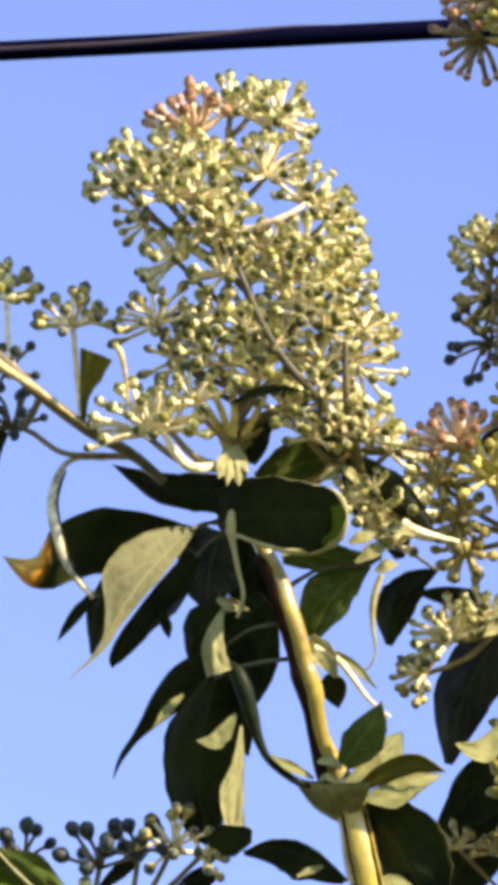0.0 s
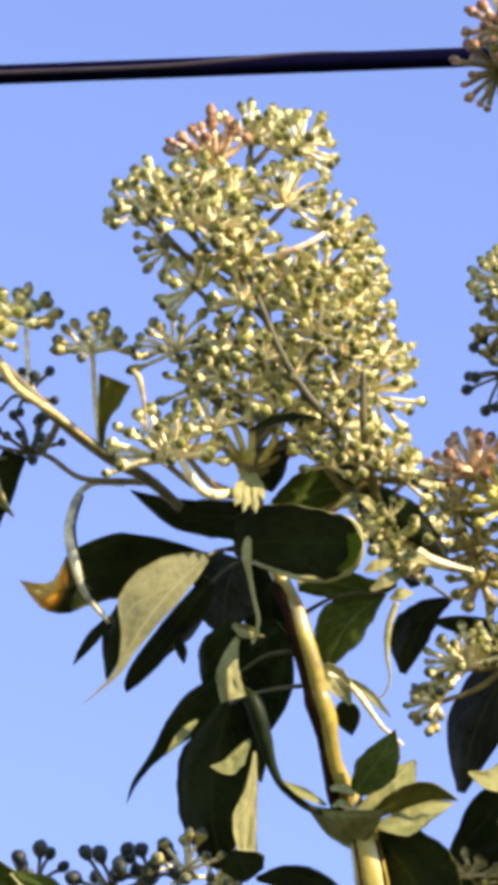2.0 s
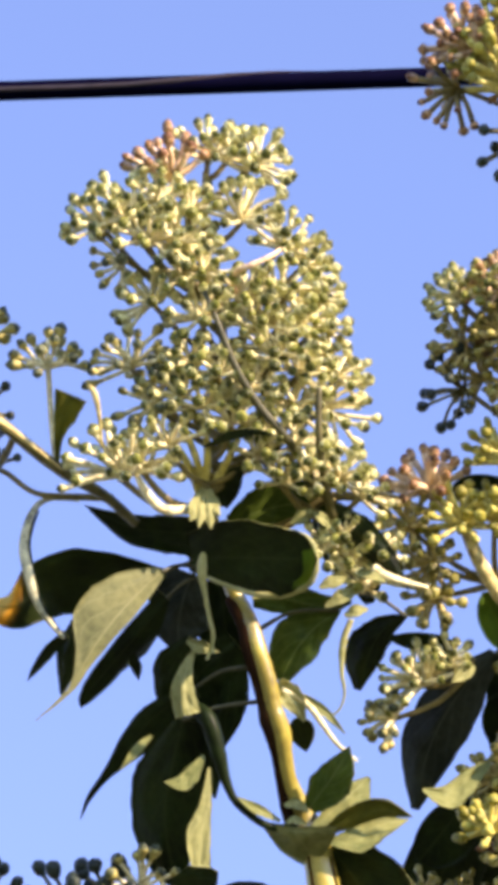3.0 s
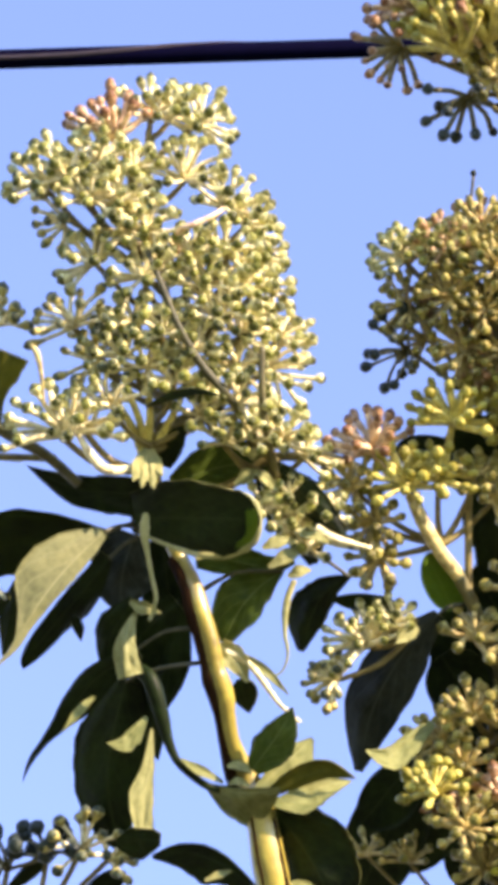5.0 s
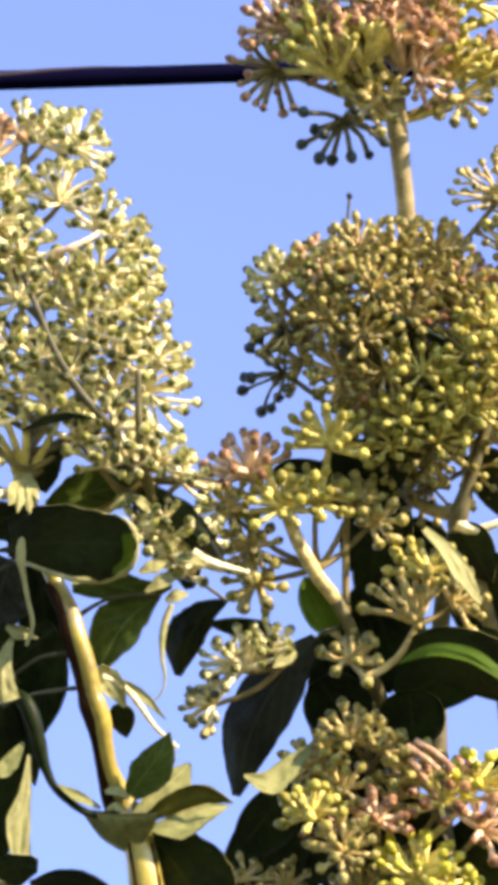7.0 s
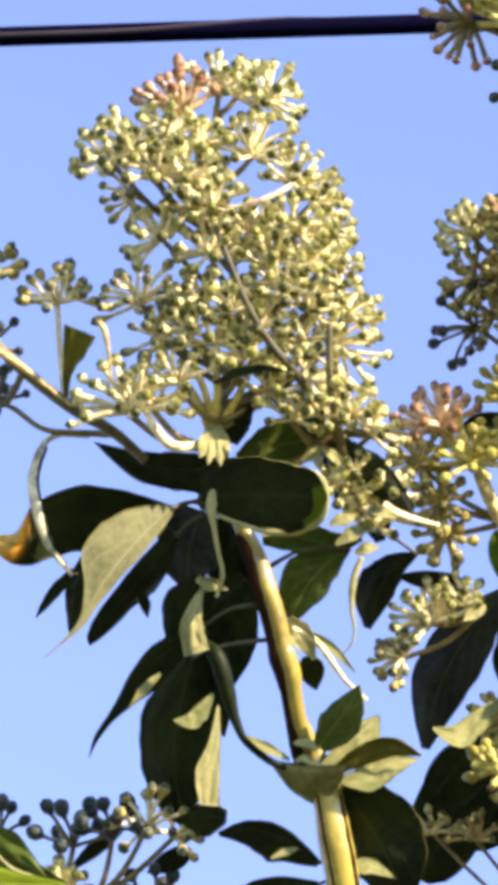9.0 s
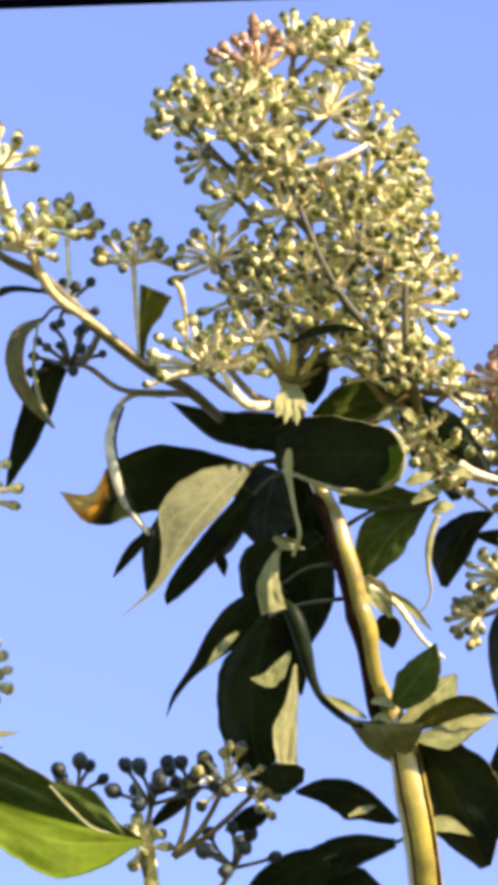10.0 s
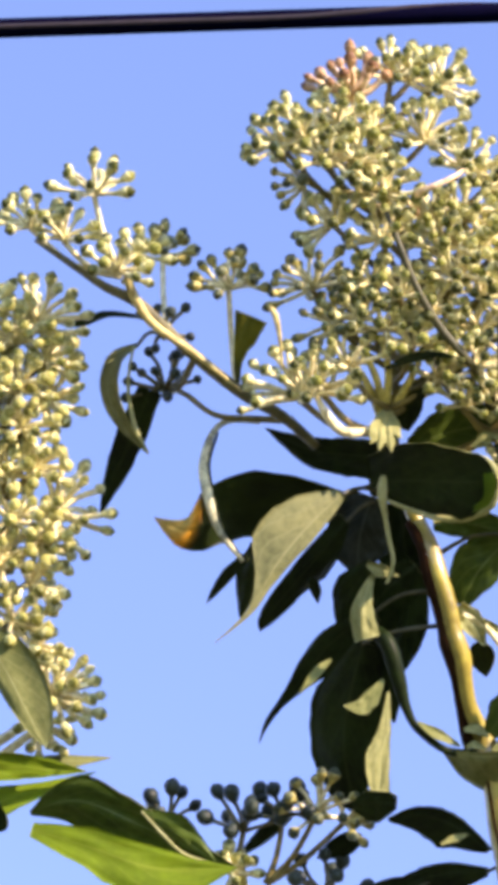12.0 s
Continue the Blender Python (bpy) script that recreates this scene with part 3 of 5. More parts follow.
head(main, CONE, RACHIS, [
    (386, 566, 60, 62, -0.3, 0.6, 0.8, 11), (362, 628, 50, 72, -0.5, 0.7, 0.6, 14), (408, 646, 65, 62, 0, 0.5, 1, 12), (486, 612, 75, 66, 0.1, 0.6, 1, 13),
    (566, 650, 60, 70, 0.3, 0.7, 0.6, 13), (432, 588, 84, 62, -0.1, 0.8, 0.6, 12), (458, 672, 76, 60, -0.1, 0.8, 0.6, 11), (520, 690, 70, 58, 0.1, 0.8, 0.6, 10)])
head(main, CONE, RACHIS, [(277, 576, 10, 80, -0.5, 0.8, 0.2, 15), (342, 606, 20, 56, -0.2, 1, 0.3, 7), (622, 552, 30, 56, 0.3, 1, 0.1, 6), (318, 640, 10, 66, -0.7, 0.3, 0.4, 8)], kind="berry", size=0.95)
head(main, CONE, RACHIS, [(258, 770, 15, 102, -0.3, 1, 0.3, 20), (300, 760, 25, 70, 0.1, 1, 0.5, 10)], thick=1.2, label="umbel with thick cream stalks")
head(main, CONE, RACHIS, [
    (346, 716, 45, 72, -0.2, 0.9, 0.6, 11)])
SIDEAX = [(646, 850, 10), (640, 800, 30), (622, 745, 60), (612, 690, 76), (608, 600, 80)]
head(main, MAIN, SIDEAX, [(566, 712, 80, 70, 0.3, 0.6, 0.8, 14), (510, 732, 70, 64, 0, 0.5, 1, 12),
    (648, 770, 40, 66, 0.5, 0.9, 0.3, 11), (600, 770, 60, 62, 0.2, 0.5, 1, 11), (690, 800, 20, 60, 0.7, 0.7, 0.3, 8), (548, 775, 60, 60, 0.3, 0.6, 0.7, 10)])
head(main, MAIN, SIDEAX, [(648, 905, -5, 66, 0.4, -0.1, 0.6, 12), (690, 965, -10, 56, 0.2, 0.3, 0.7, 9)], thick=1.3)
for tip_a, tip_b, tip_c in ((340, 690, 60), (376, 690, 72), (410, 670, 70), (470, 700, 66)):
    stem(main, MAIN, [(410 + 0.05 * (tip_a - 420), 806, 20, 9), (0.5 * (412 + tip_a) + 4, 0.5 * (800 + tip_b), 0.5 * (30 + tip_c) + 8, 7), (tip_a, tip_b, tip_c, 5.5)], RAY_YELLOW, "flower_stalk")
blade(main, MAIN, [(440, 820, 24), (455, 780, 32), (480, 748, 30)], (12, 20, 4), (14, 22, 4), 0, 0, LEAF_TOP)
blade(main, MAIN, [(408, 716, 122), (450, 698, 140), (496, 688, 142), (540, 694, 130)], (2, 9, 7, 1), (2, 7, 6, 1), 0, 0, LEAF_TOP, label="small narrow dark leaf")
for i in range(3):
    hub = (360 + 66 * i + 20 * math.sin(i * 2.1), 360 + 120 * i, -30 + 8 * math.cos(i * 1.7))
    umbel(main, MAIN, hub, 76, (0.6 * math.sin(i * 2.4), 0.8, -0.2), 12, frm=on_axis(RACHIS, hub))
# long diagonal stalk; the dark leaf-stalk colour stands in for its shade
stem(main, MAIN, [(600, 790, 0, 8), (580, 730, 60, 8), (549, 690, 116, 8), (505, 640, 134, 7.5), (462, 570, 144, 6.5), (428, 490, 138, 5.5), (402, 430, 112, 4.5), (394, 394, 74, 4.5)], PETIOLE, "flower_stalk")
stem(main, MAIN, [(459, 440, 60, 5), (461, 404, 92, 6), (490, 390, 104, 5), (523, 374, 92, 4.5), (538, 362, 60, 4)], RAY_RED, "flower_stalk", "curved cream stalk")
stem(main, MAIN, [(640, 840, 10, 9), (622, 755, 90, 8), (613, 690, 116, 6.5), (612, 606, 112, 5.5)], BARK, "flower_stalk")
stem(main, MAIN, [(455, 900, -12, 11), (560, 850, -14, 10), (640, 800, 0, 9), (760, 812, 8, 8)], TWIG, "flower_stalk")
for tip_a, tip_b, wide in ((386, 848, 16), (402, 860, 17), (424, 862, 17), (440, 838, 14)):
    blade(main, MAIN, [(414, 790, 70), (0.5 * (414 + tip_a), 822, 112), (tip_a, tip_b, 124)], (9, wide, 0.5), (9, wide, 0.5), -8, -8, LEAF_PALE, LEAF_PALE, name="bract", label="pale pointed bract under the flower head")
stem(main, MAIN, [(408, 812, 60, 6), (372, 828, 110, 8), (335, 826, 140, 9), (310, 802, 150, 8), (290, 768, 140, 5)], RAY, "flower_stalk", "thick curved cream stalk")

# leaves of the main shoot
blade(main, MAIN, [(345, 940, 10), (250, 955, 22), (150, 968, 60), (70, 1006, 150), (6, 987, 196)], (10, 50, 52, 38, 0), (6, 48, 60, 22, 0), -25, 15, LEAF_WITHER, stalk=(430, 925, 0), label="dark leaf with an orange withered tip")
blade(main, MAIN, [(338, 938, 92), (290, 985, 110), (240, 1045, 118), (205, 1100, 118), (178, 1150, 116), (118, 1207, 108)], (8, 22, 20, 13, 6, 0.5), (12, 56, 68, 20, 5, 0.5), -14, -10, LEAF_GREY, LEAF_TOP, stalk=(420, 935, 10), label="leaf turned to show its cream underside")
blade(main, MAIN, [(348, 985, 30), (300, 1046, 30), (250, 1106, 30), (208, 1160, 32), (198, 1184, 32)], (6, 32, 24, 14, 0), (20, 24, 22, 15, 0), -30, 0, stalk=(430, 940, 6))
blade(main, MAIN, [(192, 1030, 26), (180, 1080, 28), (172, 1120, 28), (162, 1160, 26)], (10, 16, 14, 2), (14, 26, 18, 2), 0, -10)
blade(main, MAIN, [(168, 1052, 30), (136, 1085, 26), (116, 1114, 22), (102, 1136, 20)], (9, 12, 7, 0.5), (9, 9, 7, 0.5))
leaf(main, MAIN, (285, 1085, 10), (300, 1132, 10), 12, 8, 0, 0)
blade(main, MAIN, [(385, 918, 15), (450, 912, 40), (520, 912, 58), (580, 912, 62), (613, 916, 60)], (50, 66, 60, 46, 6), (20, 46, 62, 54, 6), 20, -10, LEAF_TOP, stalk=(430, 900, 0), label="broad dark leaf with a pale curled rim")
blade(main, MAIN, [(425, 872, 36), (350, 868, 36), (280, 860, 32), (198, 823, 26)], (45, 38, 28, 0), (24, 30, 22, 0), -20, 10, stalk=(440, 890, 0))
# added blade; its green puts the broad leaf's lit right part into colour
blade(main, MAIN, [(548, 868, 150), (588, 880, 150), (604, 914, 154), (592, 950, 148), (548, 968, 140)], (2, 5, 6, 5, 2), (2, 9, 16, 10, 2), 0, 0, LEAF_FRESH, LEAF_FRESH, name="leaf_rim", lean=(0.42, -0.3), label="green crescent for the broad leaf's sheen inside the rim")
stem(main, MAIN, [(415, 946, 60, 3), (450, 960, 66, 4), (500, 975, 76, 5), (560, 975, 92, 6), (603, 952, 110, 6), (612, 908, 120, 5), (594, 872, 120, 3.5), (530, 856, 100, 2.5)], RIM, "leaf_rim", "pale curled leaf rim", flat=0.5, rough=0.18)
blade(main, MAIN, [(392, 942, 24), (376, 990, 26), (368, 1040, 26), (374, 1080, 22)], (26, 52, 52, 5), (42, 62, 48, 5), -25, -25, LEAF_SHADED, stalk=(440, 925, 0), label="grey-green leaf in the shade")
stem(main, MAIN, [(411, 903, 80, 3), (410, 912, 81, 7.5), (409, 940, 82, 8.5), (413, 968, 80, 5), (422, 1012, 78, 3.8), (431, 1055, 74, 3.8), (420, 1094, 70, 3)], RIM, "leaf_stalk", "pale bent leaf stalk", rough=0.12)
blade(main, MAIN, [(384, 1062, 60), (410, 1068, 66), (442, 1080, 62)], (4, 8, 0.5), (4, 16, 0.5), 10, 0, LEAF_PALE, LEAF_PALE, label="small cream bract")
blade(main, MAIN, [(398, 1075, 52), (384, 1110, 56), (380, 1150, 58), (392, 1192, 58)], (3, 12, 20, 20), (3, 12, 24, 26), 0, -14, LEAF_PALE, LEAF_PALE, label="cream folded leaf")
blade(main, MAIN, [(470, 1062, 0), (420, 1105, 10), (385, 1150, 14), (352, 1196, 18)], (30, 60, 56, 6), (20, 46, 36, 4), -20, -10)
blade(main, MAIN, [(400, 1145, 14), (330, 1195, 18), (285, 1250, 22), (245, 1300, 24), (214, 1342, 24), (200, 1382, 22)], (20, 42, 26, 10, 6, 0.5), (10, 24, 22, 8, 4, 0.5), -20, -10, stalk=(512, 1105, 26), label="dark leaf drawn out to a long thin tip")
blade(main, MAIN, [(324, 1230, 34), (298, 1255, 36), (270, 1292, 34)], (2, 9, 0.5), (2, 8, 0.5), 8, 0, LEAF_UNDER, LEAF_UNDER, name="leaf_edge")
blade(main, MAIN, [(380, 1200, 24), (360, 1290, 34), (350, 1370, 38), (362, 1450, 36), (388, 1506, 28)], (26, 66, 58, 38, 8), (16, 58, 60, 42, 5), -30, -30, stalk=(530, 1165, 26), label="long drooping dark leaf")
blade(main, MAIN, [(428, 1285, 66), (424, 1350, 70), (416, 1405, 72), (412, 1462, 70)], (2, 9, 16, 22), (3, 12, 26, 14), 0, 0, LEAF_PALE, LEAF_PALE, wave=0.5, name="leaf_edge", label="leaf edge with sunlight in its cream colour")
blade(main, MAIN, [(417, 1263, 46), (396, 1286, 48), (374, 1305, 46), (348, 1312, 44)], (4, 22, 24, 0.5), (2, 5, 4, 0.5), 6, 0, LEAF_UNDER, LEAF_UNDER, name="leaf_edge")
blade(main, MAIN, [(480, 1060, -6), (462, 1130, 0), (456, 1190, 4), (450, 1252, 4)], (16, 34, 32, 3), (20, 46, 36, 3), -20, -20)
blade(main, MAIN, [(656, 1002, 10), (616, 1030, 16), (580, 1072, 18), (552, 1130, 14)], (3, 26, 34, 12), (3, 40, 52, 18), 16, -16, LEAF_MID, lean=(0.08, -0.08), stalk=(510, 1040, 0), label="green leaf half in shade")
blade(main, MAIN, [(455, 852, -20), (520, 826, -24), (590, 812, -28), (650, 820, -30)], (14, 44, 40, 4), (10, 30, 34, 4), 0, 0, LEAF_MID, lean=(0.14, -0.05))
blade(main, MAIN, [(774, 1010, 12), (732, 1038, 16), (706, 1085, 18), (690, 1144, 16)], (3, 22, 24, 5), (3, 30, 44, 8), -10, -20, stalk=(700, 970, 0))
stem(main, MAIN, [(676, 1018, 24, 5), (662, 1060, 26, 6), (660, 1110, 24, 4), (666, 1150, 22, 2.6), (656, 1180, 18, 2), (636, 1192, 16, 1.5)], RIM, "leaf_rim", "pale curled leaf rim", flat=0.5, rough=0.15)
blade(main, MAIN, [(636, 812, 20), (680, 858, 26), (728, 905, 26), (778, 964, 20)], (8, 30, 24, 0.5), (8, 26, 20, 0.5), -20, 0)
blade(main, MAIN, [(524, 1384, 30), (570, 1394, 44), (612, 1396, 48), (656, 1388, 44)], (3, 6, 8, 2), (4, 44, 60, 4), 0, -30, LEAF_UNDER, LEAF_TOP, lean=(0.35, -0.35), label="leaf base sheathing the node")
blade(main, MAIN, [(562, 1350, 40), (585, 1345, 46), (606, 1362, 44)], (3, 8, 2), (3, 12, 2), 0, 8, LEAF_PALE, LEAF_PALE, name="bract")
blade(main, MAIN, [(566, 1382, 52), (582, 1374, 56), (602, 1384, 52)], (2, 6, 2), (2, 9, 2), 0, 8, LEAF_PALE, LEAF_PALE, name="bract")
blade(main, MAIN, [(606, 1356, 30), (630, 1322, 32), (655, 1285, 28), (676, 1244, 20)], (10, 30, 24, 1), (14, 38, 34, 1), -10, 14, LEAF_MID, lean=(0.42, -0.3))
blade(main, MAIN, [(612, 1392, 40), (646, 1360, 48), (682, 1326, 48), (712, 1298, 42)], (4, 14, 18, 3), (14, 28, 40, 4), 0, 16, LEAF_UNDER, LEAF_UNDER)
blade(main, MAIN, [(628, 1404, 44), (680, 1374, 52), (735, 1356, 58), (790, 1368, 56)], (5, 20, 20, 0.5), (5, 14, 14, 0.5), 10, -10, LEAF_OLIVE, LEAF_UNDER, lean=(-0.1, -0.1), stalk=(605, 1400, 10), label="leaf at the node, dark above and pale below")
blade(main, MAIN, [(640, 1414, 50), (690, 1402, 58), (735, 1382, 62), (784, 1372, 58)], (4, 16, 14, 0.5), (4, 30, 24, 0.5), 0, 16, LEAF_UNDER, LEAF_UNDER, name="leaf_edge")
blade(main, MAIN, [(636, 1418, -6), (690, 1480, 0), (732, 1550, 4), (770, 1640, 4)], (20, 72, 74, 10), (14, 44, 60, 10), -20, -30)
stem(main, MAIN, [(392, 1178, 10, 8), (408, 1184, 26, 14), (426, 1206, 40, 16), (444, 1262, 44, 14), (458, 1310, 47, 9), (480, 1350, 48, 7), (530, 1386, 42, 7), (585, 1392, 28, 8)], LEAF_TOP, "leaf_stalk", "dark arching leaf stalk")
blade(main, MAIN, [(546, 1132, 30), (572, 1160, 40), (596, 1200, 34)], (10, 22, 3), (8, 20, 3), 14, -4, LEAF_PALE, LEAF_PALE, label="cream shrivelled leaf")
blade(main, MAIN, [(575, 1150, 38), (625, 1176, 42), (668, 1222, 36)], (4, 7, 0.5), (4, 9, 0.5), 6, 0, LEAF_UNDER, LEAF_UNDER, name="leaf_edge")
stem(main, MAIN, [(556, 1146, 30, 7), (602, 1172, 36, 6), (650, 1235, 34, 4), (690, 1270, 28, 3)], RAY, "leaf_stalk", rough=0.15)
leaf(main, MAIN, (580, 1195, 0), (600, 1255, 4), 26, 20, 0, 0)
blade(main, MAIN, [(368, 1488, 20), (410, 1482, 22), (446, 1484, 18)], (8, 26, 14), (12, 36, 10), 0, -10)
blade(main, MAIN, [(610, 1562, 6), (548, 1520, 14), (490, 1502, 18), (432, 1512, 14)], (6, 44, 34, 4), (6, 18, 16, 4), -10, 10, stalk=(645, 1556, 0))

blade(main, MAIN, [(610, 1600, -10), (525, 1606, -6), (455, 1636, -4), (380, 1690, -6)], (8, 44, 44, 4), (8, 20, 18, 4), -10, 0, stalk=(650, 1590, -4))
blade(main, MAIN, [(652, 1580, 24), (695, 1560, 34), (748, 1584, 30)], (4, 12, 1), (4, 18, 1), 0, 10, LEAF_UNDER, LEAF_UNDER)
stem(main, MAIN, [(712, 926, 40, 9), (735, 940, 44, 9), (770, 950, 42, 6), (812, 960, 36, 4)], RAY, "flower_stalk", "short cream stalk")
blade(main, MAIN, [(440, 950, -24), (450, 1020, -26), (456, 1090, -28), (446, 1185, -30)], (30, 46, 40, 26), (30, 48, 46, 34), -10, -10, stalk=(450, 925, -10))
blade(main, MAIN, [(480, 1338, 54), (515, 1358, 58), (556, 1378, 52)], (2, 9, 2), (2, 9, 2), 0, 6, LEAF_UNDER, LEAF_UNDER, name="leaf_edge")
blade(main, MAIN, [(526, 1553, 34), (550, 1541, 38), (574, 1535, 36)], (2, 6, 1), (2, 7, 1), 0, 4, LEAF_PALE, LEAF_PALE, name="bract")
blade(main, MAIN, [(392, 1058, 2), (360, 1105, 4), (348, 1150, 4), (352, 1204, 2)], (16, 30, 30, 6), (10, 32, 20, 4), -10, -10)
blade(main, MAIN, [(392, 1188, 6), (418, 1228, 10), (434, 1280, 12), (438, 1340, 8)], (8, 24, 18, 2), (10, 26, 22, 2), 0, 0)
blade(main, MAIN, [(600, 850, -40), (650, 880, -44), (690, 930, -44), (708, 990, -40)], (10, 40, 44, 8), (10, 42, 40, 8), 0, 0, label="dark leaf behind pale umbels")
blade(main, MAIN, [(500, 990, -20), (560, 985, -24), (620, 996, -26), (676, 986, -24)], (10, 26, 24, 4), (10, 28, 22, 4), 0, 0, LEAF_MID)
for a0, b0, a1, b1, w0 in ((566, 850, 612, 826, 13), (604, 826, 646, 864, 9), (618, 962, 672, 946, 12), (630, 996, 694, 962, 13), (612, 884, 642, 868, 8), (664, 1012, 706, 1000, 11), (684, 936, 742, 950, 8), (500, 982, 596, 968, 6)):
    blade(main, MAIN, [(a0, b0, 60), (0.5 * (a0 + a1), 0.5 * (b0 + b1) - 4, 68), (a1, b1, 60)], (3, w0, 1), (3, w0, 1), 0, 8, LEAF_PALE, LEAF_PALE, name="bract", label="small bract with sunlight in its cream colour")
head(main, MAIN, SIDEAX, [(622, 890, 20, 50, 0.2, 0.7, 0.5, 8), (668, 930, 16, 46, 0.3, 0.5, 0.6, 7), (720, 900, 10, 56, 0.5, 0.6, 0.4, 8), (660, 870, 20, 46, 0.2, 0.8, 0.4, 7)], thick=1.2, size=0.9)
# side branch of the main shoot, to the west
stem(main, WEST, [(560, 790, 0, 9), (500, 738, 30, 10), (430, 698, 60, 11), (345, 632, 90, 10.5), (290, 580, 105, 10), (240, 535, 110, 10), (185, 508, 110, 8), (140, 478, 108, 6.5), (62, 424, 105, 5)], BARK, "side_branch", "olive brown side branch")
for hub, r, ax, n, frm in (
        ((166, 345, 112), 76, (0.0, 1, 0.2), 12, (205, 470, 110)), ((52, 402, 105), 70, (-0.2, 1, 0.2), 11, (215, 490, 110)),
        ((112, 425, 115), 70, (0.2, 1, 0.3), 9, (215, 490, 110)), ((205, 480, 125), 70, (0.3, 0.7, 0.6), 12, None),
        ((246, 452, 60), 60, (0.3, 0.8, 0.4), 9, (220, 500, 108)), ((287, 450, -90), 62, (0.1, 1, 0.1), 11, (300, 590, 100)),
        ((404, 512, 40), 74, (0.0, 0.75, 0.3), 13, (420, 692, 60)), ((290, 690, -50), 82, (-0.1, 0.5, 0.6), 10, (345, 632, 88)),
        ((285, 590, 40), 74, (0.2, 0.5, 0.8), 5, (300, 590, 100))):
    umbel(main, WEST, hub, r, ax, n, 95, frm, kind="dark" if hub[1] > 570 else "berry" if hub[0] > 280 else "green", size=0.82 if hub[1] > 570 else 1.0)
blade(main, WEST, [(420, 692, 62), (420, 640, 96), (426, 600, 120), (442, 560, 140)], (2, 6, 12, 28), (2, 10, 27, 34), 0, 10, LEAF_OLIVE, LEAF_OLIVE, lean=(-0.4, 0.1), label="small wedge-shaped green leaf")
stem(main, WEST, [(476, 544, 150, 3), (487, 560, 152, 5.5), (495, 600, 150, 3.5), (499, 655, 140, 2.5)], RAY_OLIVE, "leaf_edge", "cream leaf seen edge-on", flat=0.5)
blade(main, WEST, [(250, 562, -20), (190, 556, -18), (130, 566, -16), (60, 552, -14)], (3, 6, 14, 0.5), (3, 6, 4, 0.5), label="narrow dark leaf")
blade(main, WEST, [(246, 608, -20), (204, 636, -14), (190, 690, -8), (212, 748, -2), (258, 802, 2)], (2, 12, 18, 14, 0.5), (2, 14, 14, 10, 0.5), 20, -10, LEAF_GREY, LEAF_UNDER, lean=(-0.35, 0.1), stalk=(300, 595, 90), label="curled leaf hanging from the side branch")
stem(main, WEST, [(236, 612, 4, 2), (226, 680, 14, 3), (236, 750, 16, 4), (262, 804, 10, 2)], RIM, "leaf_rim", "pale curled leaf rim", flat=0.5)
blade(main, WEST, [(264, 690, -30), (234, 770, -24), (204, 840, -24), (178, 908, -26)], (24, 24, 18, 3), (22, 28, 20, 3), -14, 0)
stem(main, WEST, [(292, 684, -44, 4), (330, 700, -10, 5), (380, 735, 6, 5), (450, 742, 4, 6), (520, 745, 0, 7)], TWIG, "leaf_stalk")
stem(main, MAIN, [(190, 812, -20, 5), (135, 812, 0, 5), (106, 836, 30, 6), (91, 890, 60, 8), (100, 945, 72, 9), (120, 1005, 72, 6), (165, 1060, 64, 3.5)], RIBBON, "curled_leaf", "pale leaf rolled edge-on into a ribbon", flat=0.4)
stem(main, MAIN, [(116, 834, 24, 2), (100, 888, 54, 4), (109, 945, 66, 4), (128, 1003, 66, 4), (166, 1062, 60, 3)], LEAF_TOP, "leaf_edge", "dark back of the rolled leaf", flat=0.5)

# ---- shoot to the east: a tall stalked head above a dense shaded one ----
base = rise(760, 1900, EAST)
east = thing("ivy_shoot", base, "ivy shoot with a tall yellow-green flower head on a bare stalk", "ivy", "ivy shoots")
stem(east, EAST, [(724, 430, -16, 17), (719, 380, -8, 17), (707, 270, 4, 17), (694, 150, 6, 21)], BRANCH, label="bare pale olive stalk")
stem(east, EAST, [(660, 1700, -150, 26), (645, 1300, -150, 22), (650, 1000, -140, 18), (690, 700, -90, 16), (716, 500, -30, 16), (724, 425, -16, 16)], TWIG)
foot(east, EAST, (660, 1700, -150), base, 32, 26, TWIG)
TOPAX = [(700, 190, 0), (694, 130, 2), (690, 60, 4), (690, -10, 4), (690, -60, 4)]
head(east, EAST, TOPAX, [(592, 116, 50, 128, -0.45, 1, 0.1, 17), (560, 70, 30, 100, -0.6, 0.9, 0.1, 12)], kind="yellow", thick=1.3, spread=66)
head(east, EAST, TOPAX, [(850, 120, -20, 92, 0.8, 0.5, 0.2, 14), (640, 90, 70, 120, -0.1, 1, 0.1, 15), (660, 60, 80, 90, 0.0, 1, 0.1, 10)], kind="flushed", thick=1.4, spread=62)
head(east, EAST, TOPAX, [(712, 100, 30, 124, 0.2, 1, 0.1, 14), (600, 60, 70, 80, -0.2, 1, 0.1, 10)], kind="red", thick=1.2, spread=62)
head(east, EAST, TOPAX, [(800, 110, -10, 104, 0.3, 1, 0.1, 15), (770, 40, -10, 100, 0.2, 1, 0.1, 13), (640, -20, 20, 110, -0.3, 1, 0.1, 15)], kind="yellow", thick=1.3, spread=78)
head(east, EAST, TOPAX, [(690, 50, 50, 90, 0.1, 1, 0.2, 13), (740, -30, 0, 110, 0.4, 1, 0.1, 16), (500, 30, 10, 84, -0.8, 0.5, 0.1, 11), (752, 30, 30, 70, 0.3, 0.8, 0.4, 9)], kind="red", thick=1.2, spread=80)
head(east, EAST, TOPAX, [(488, 104, 20, 86, -1, -0.5, 0.1, 11)], kind="withered", size=0.85, label="sparse shrivelled reddish umbel")
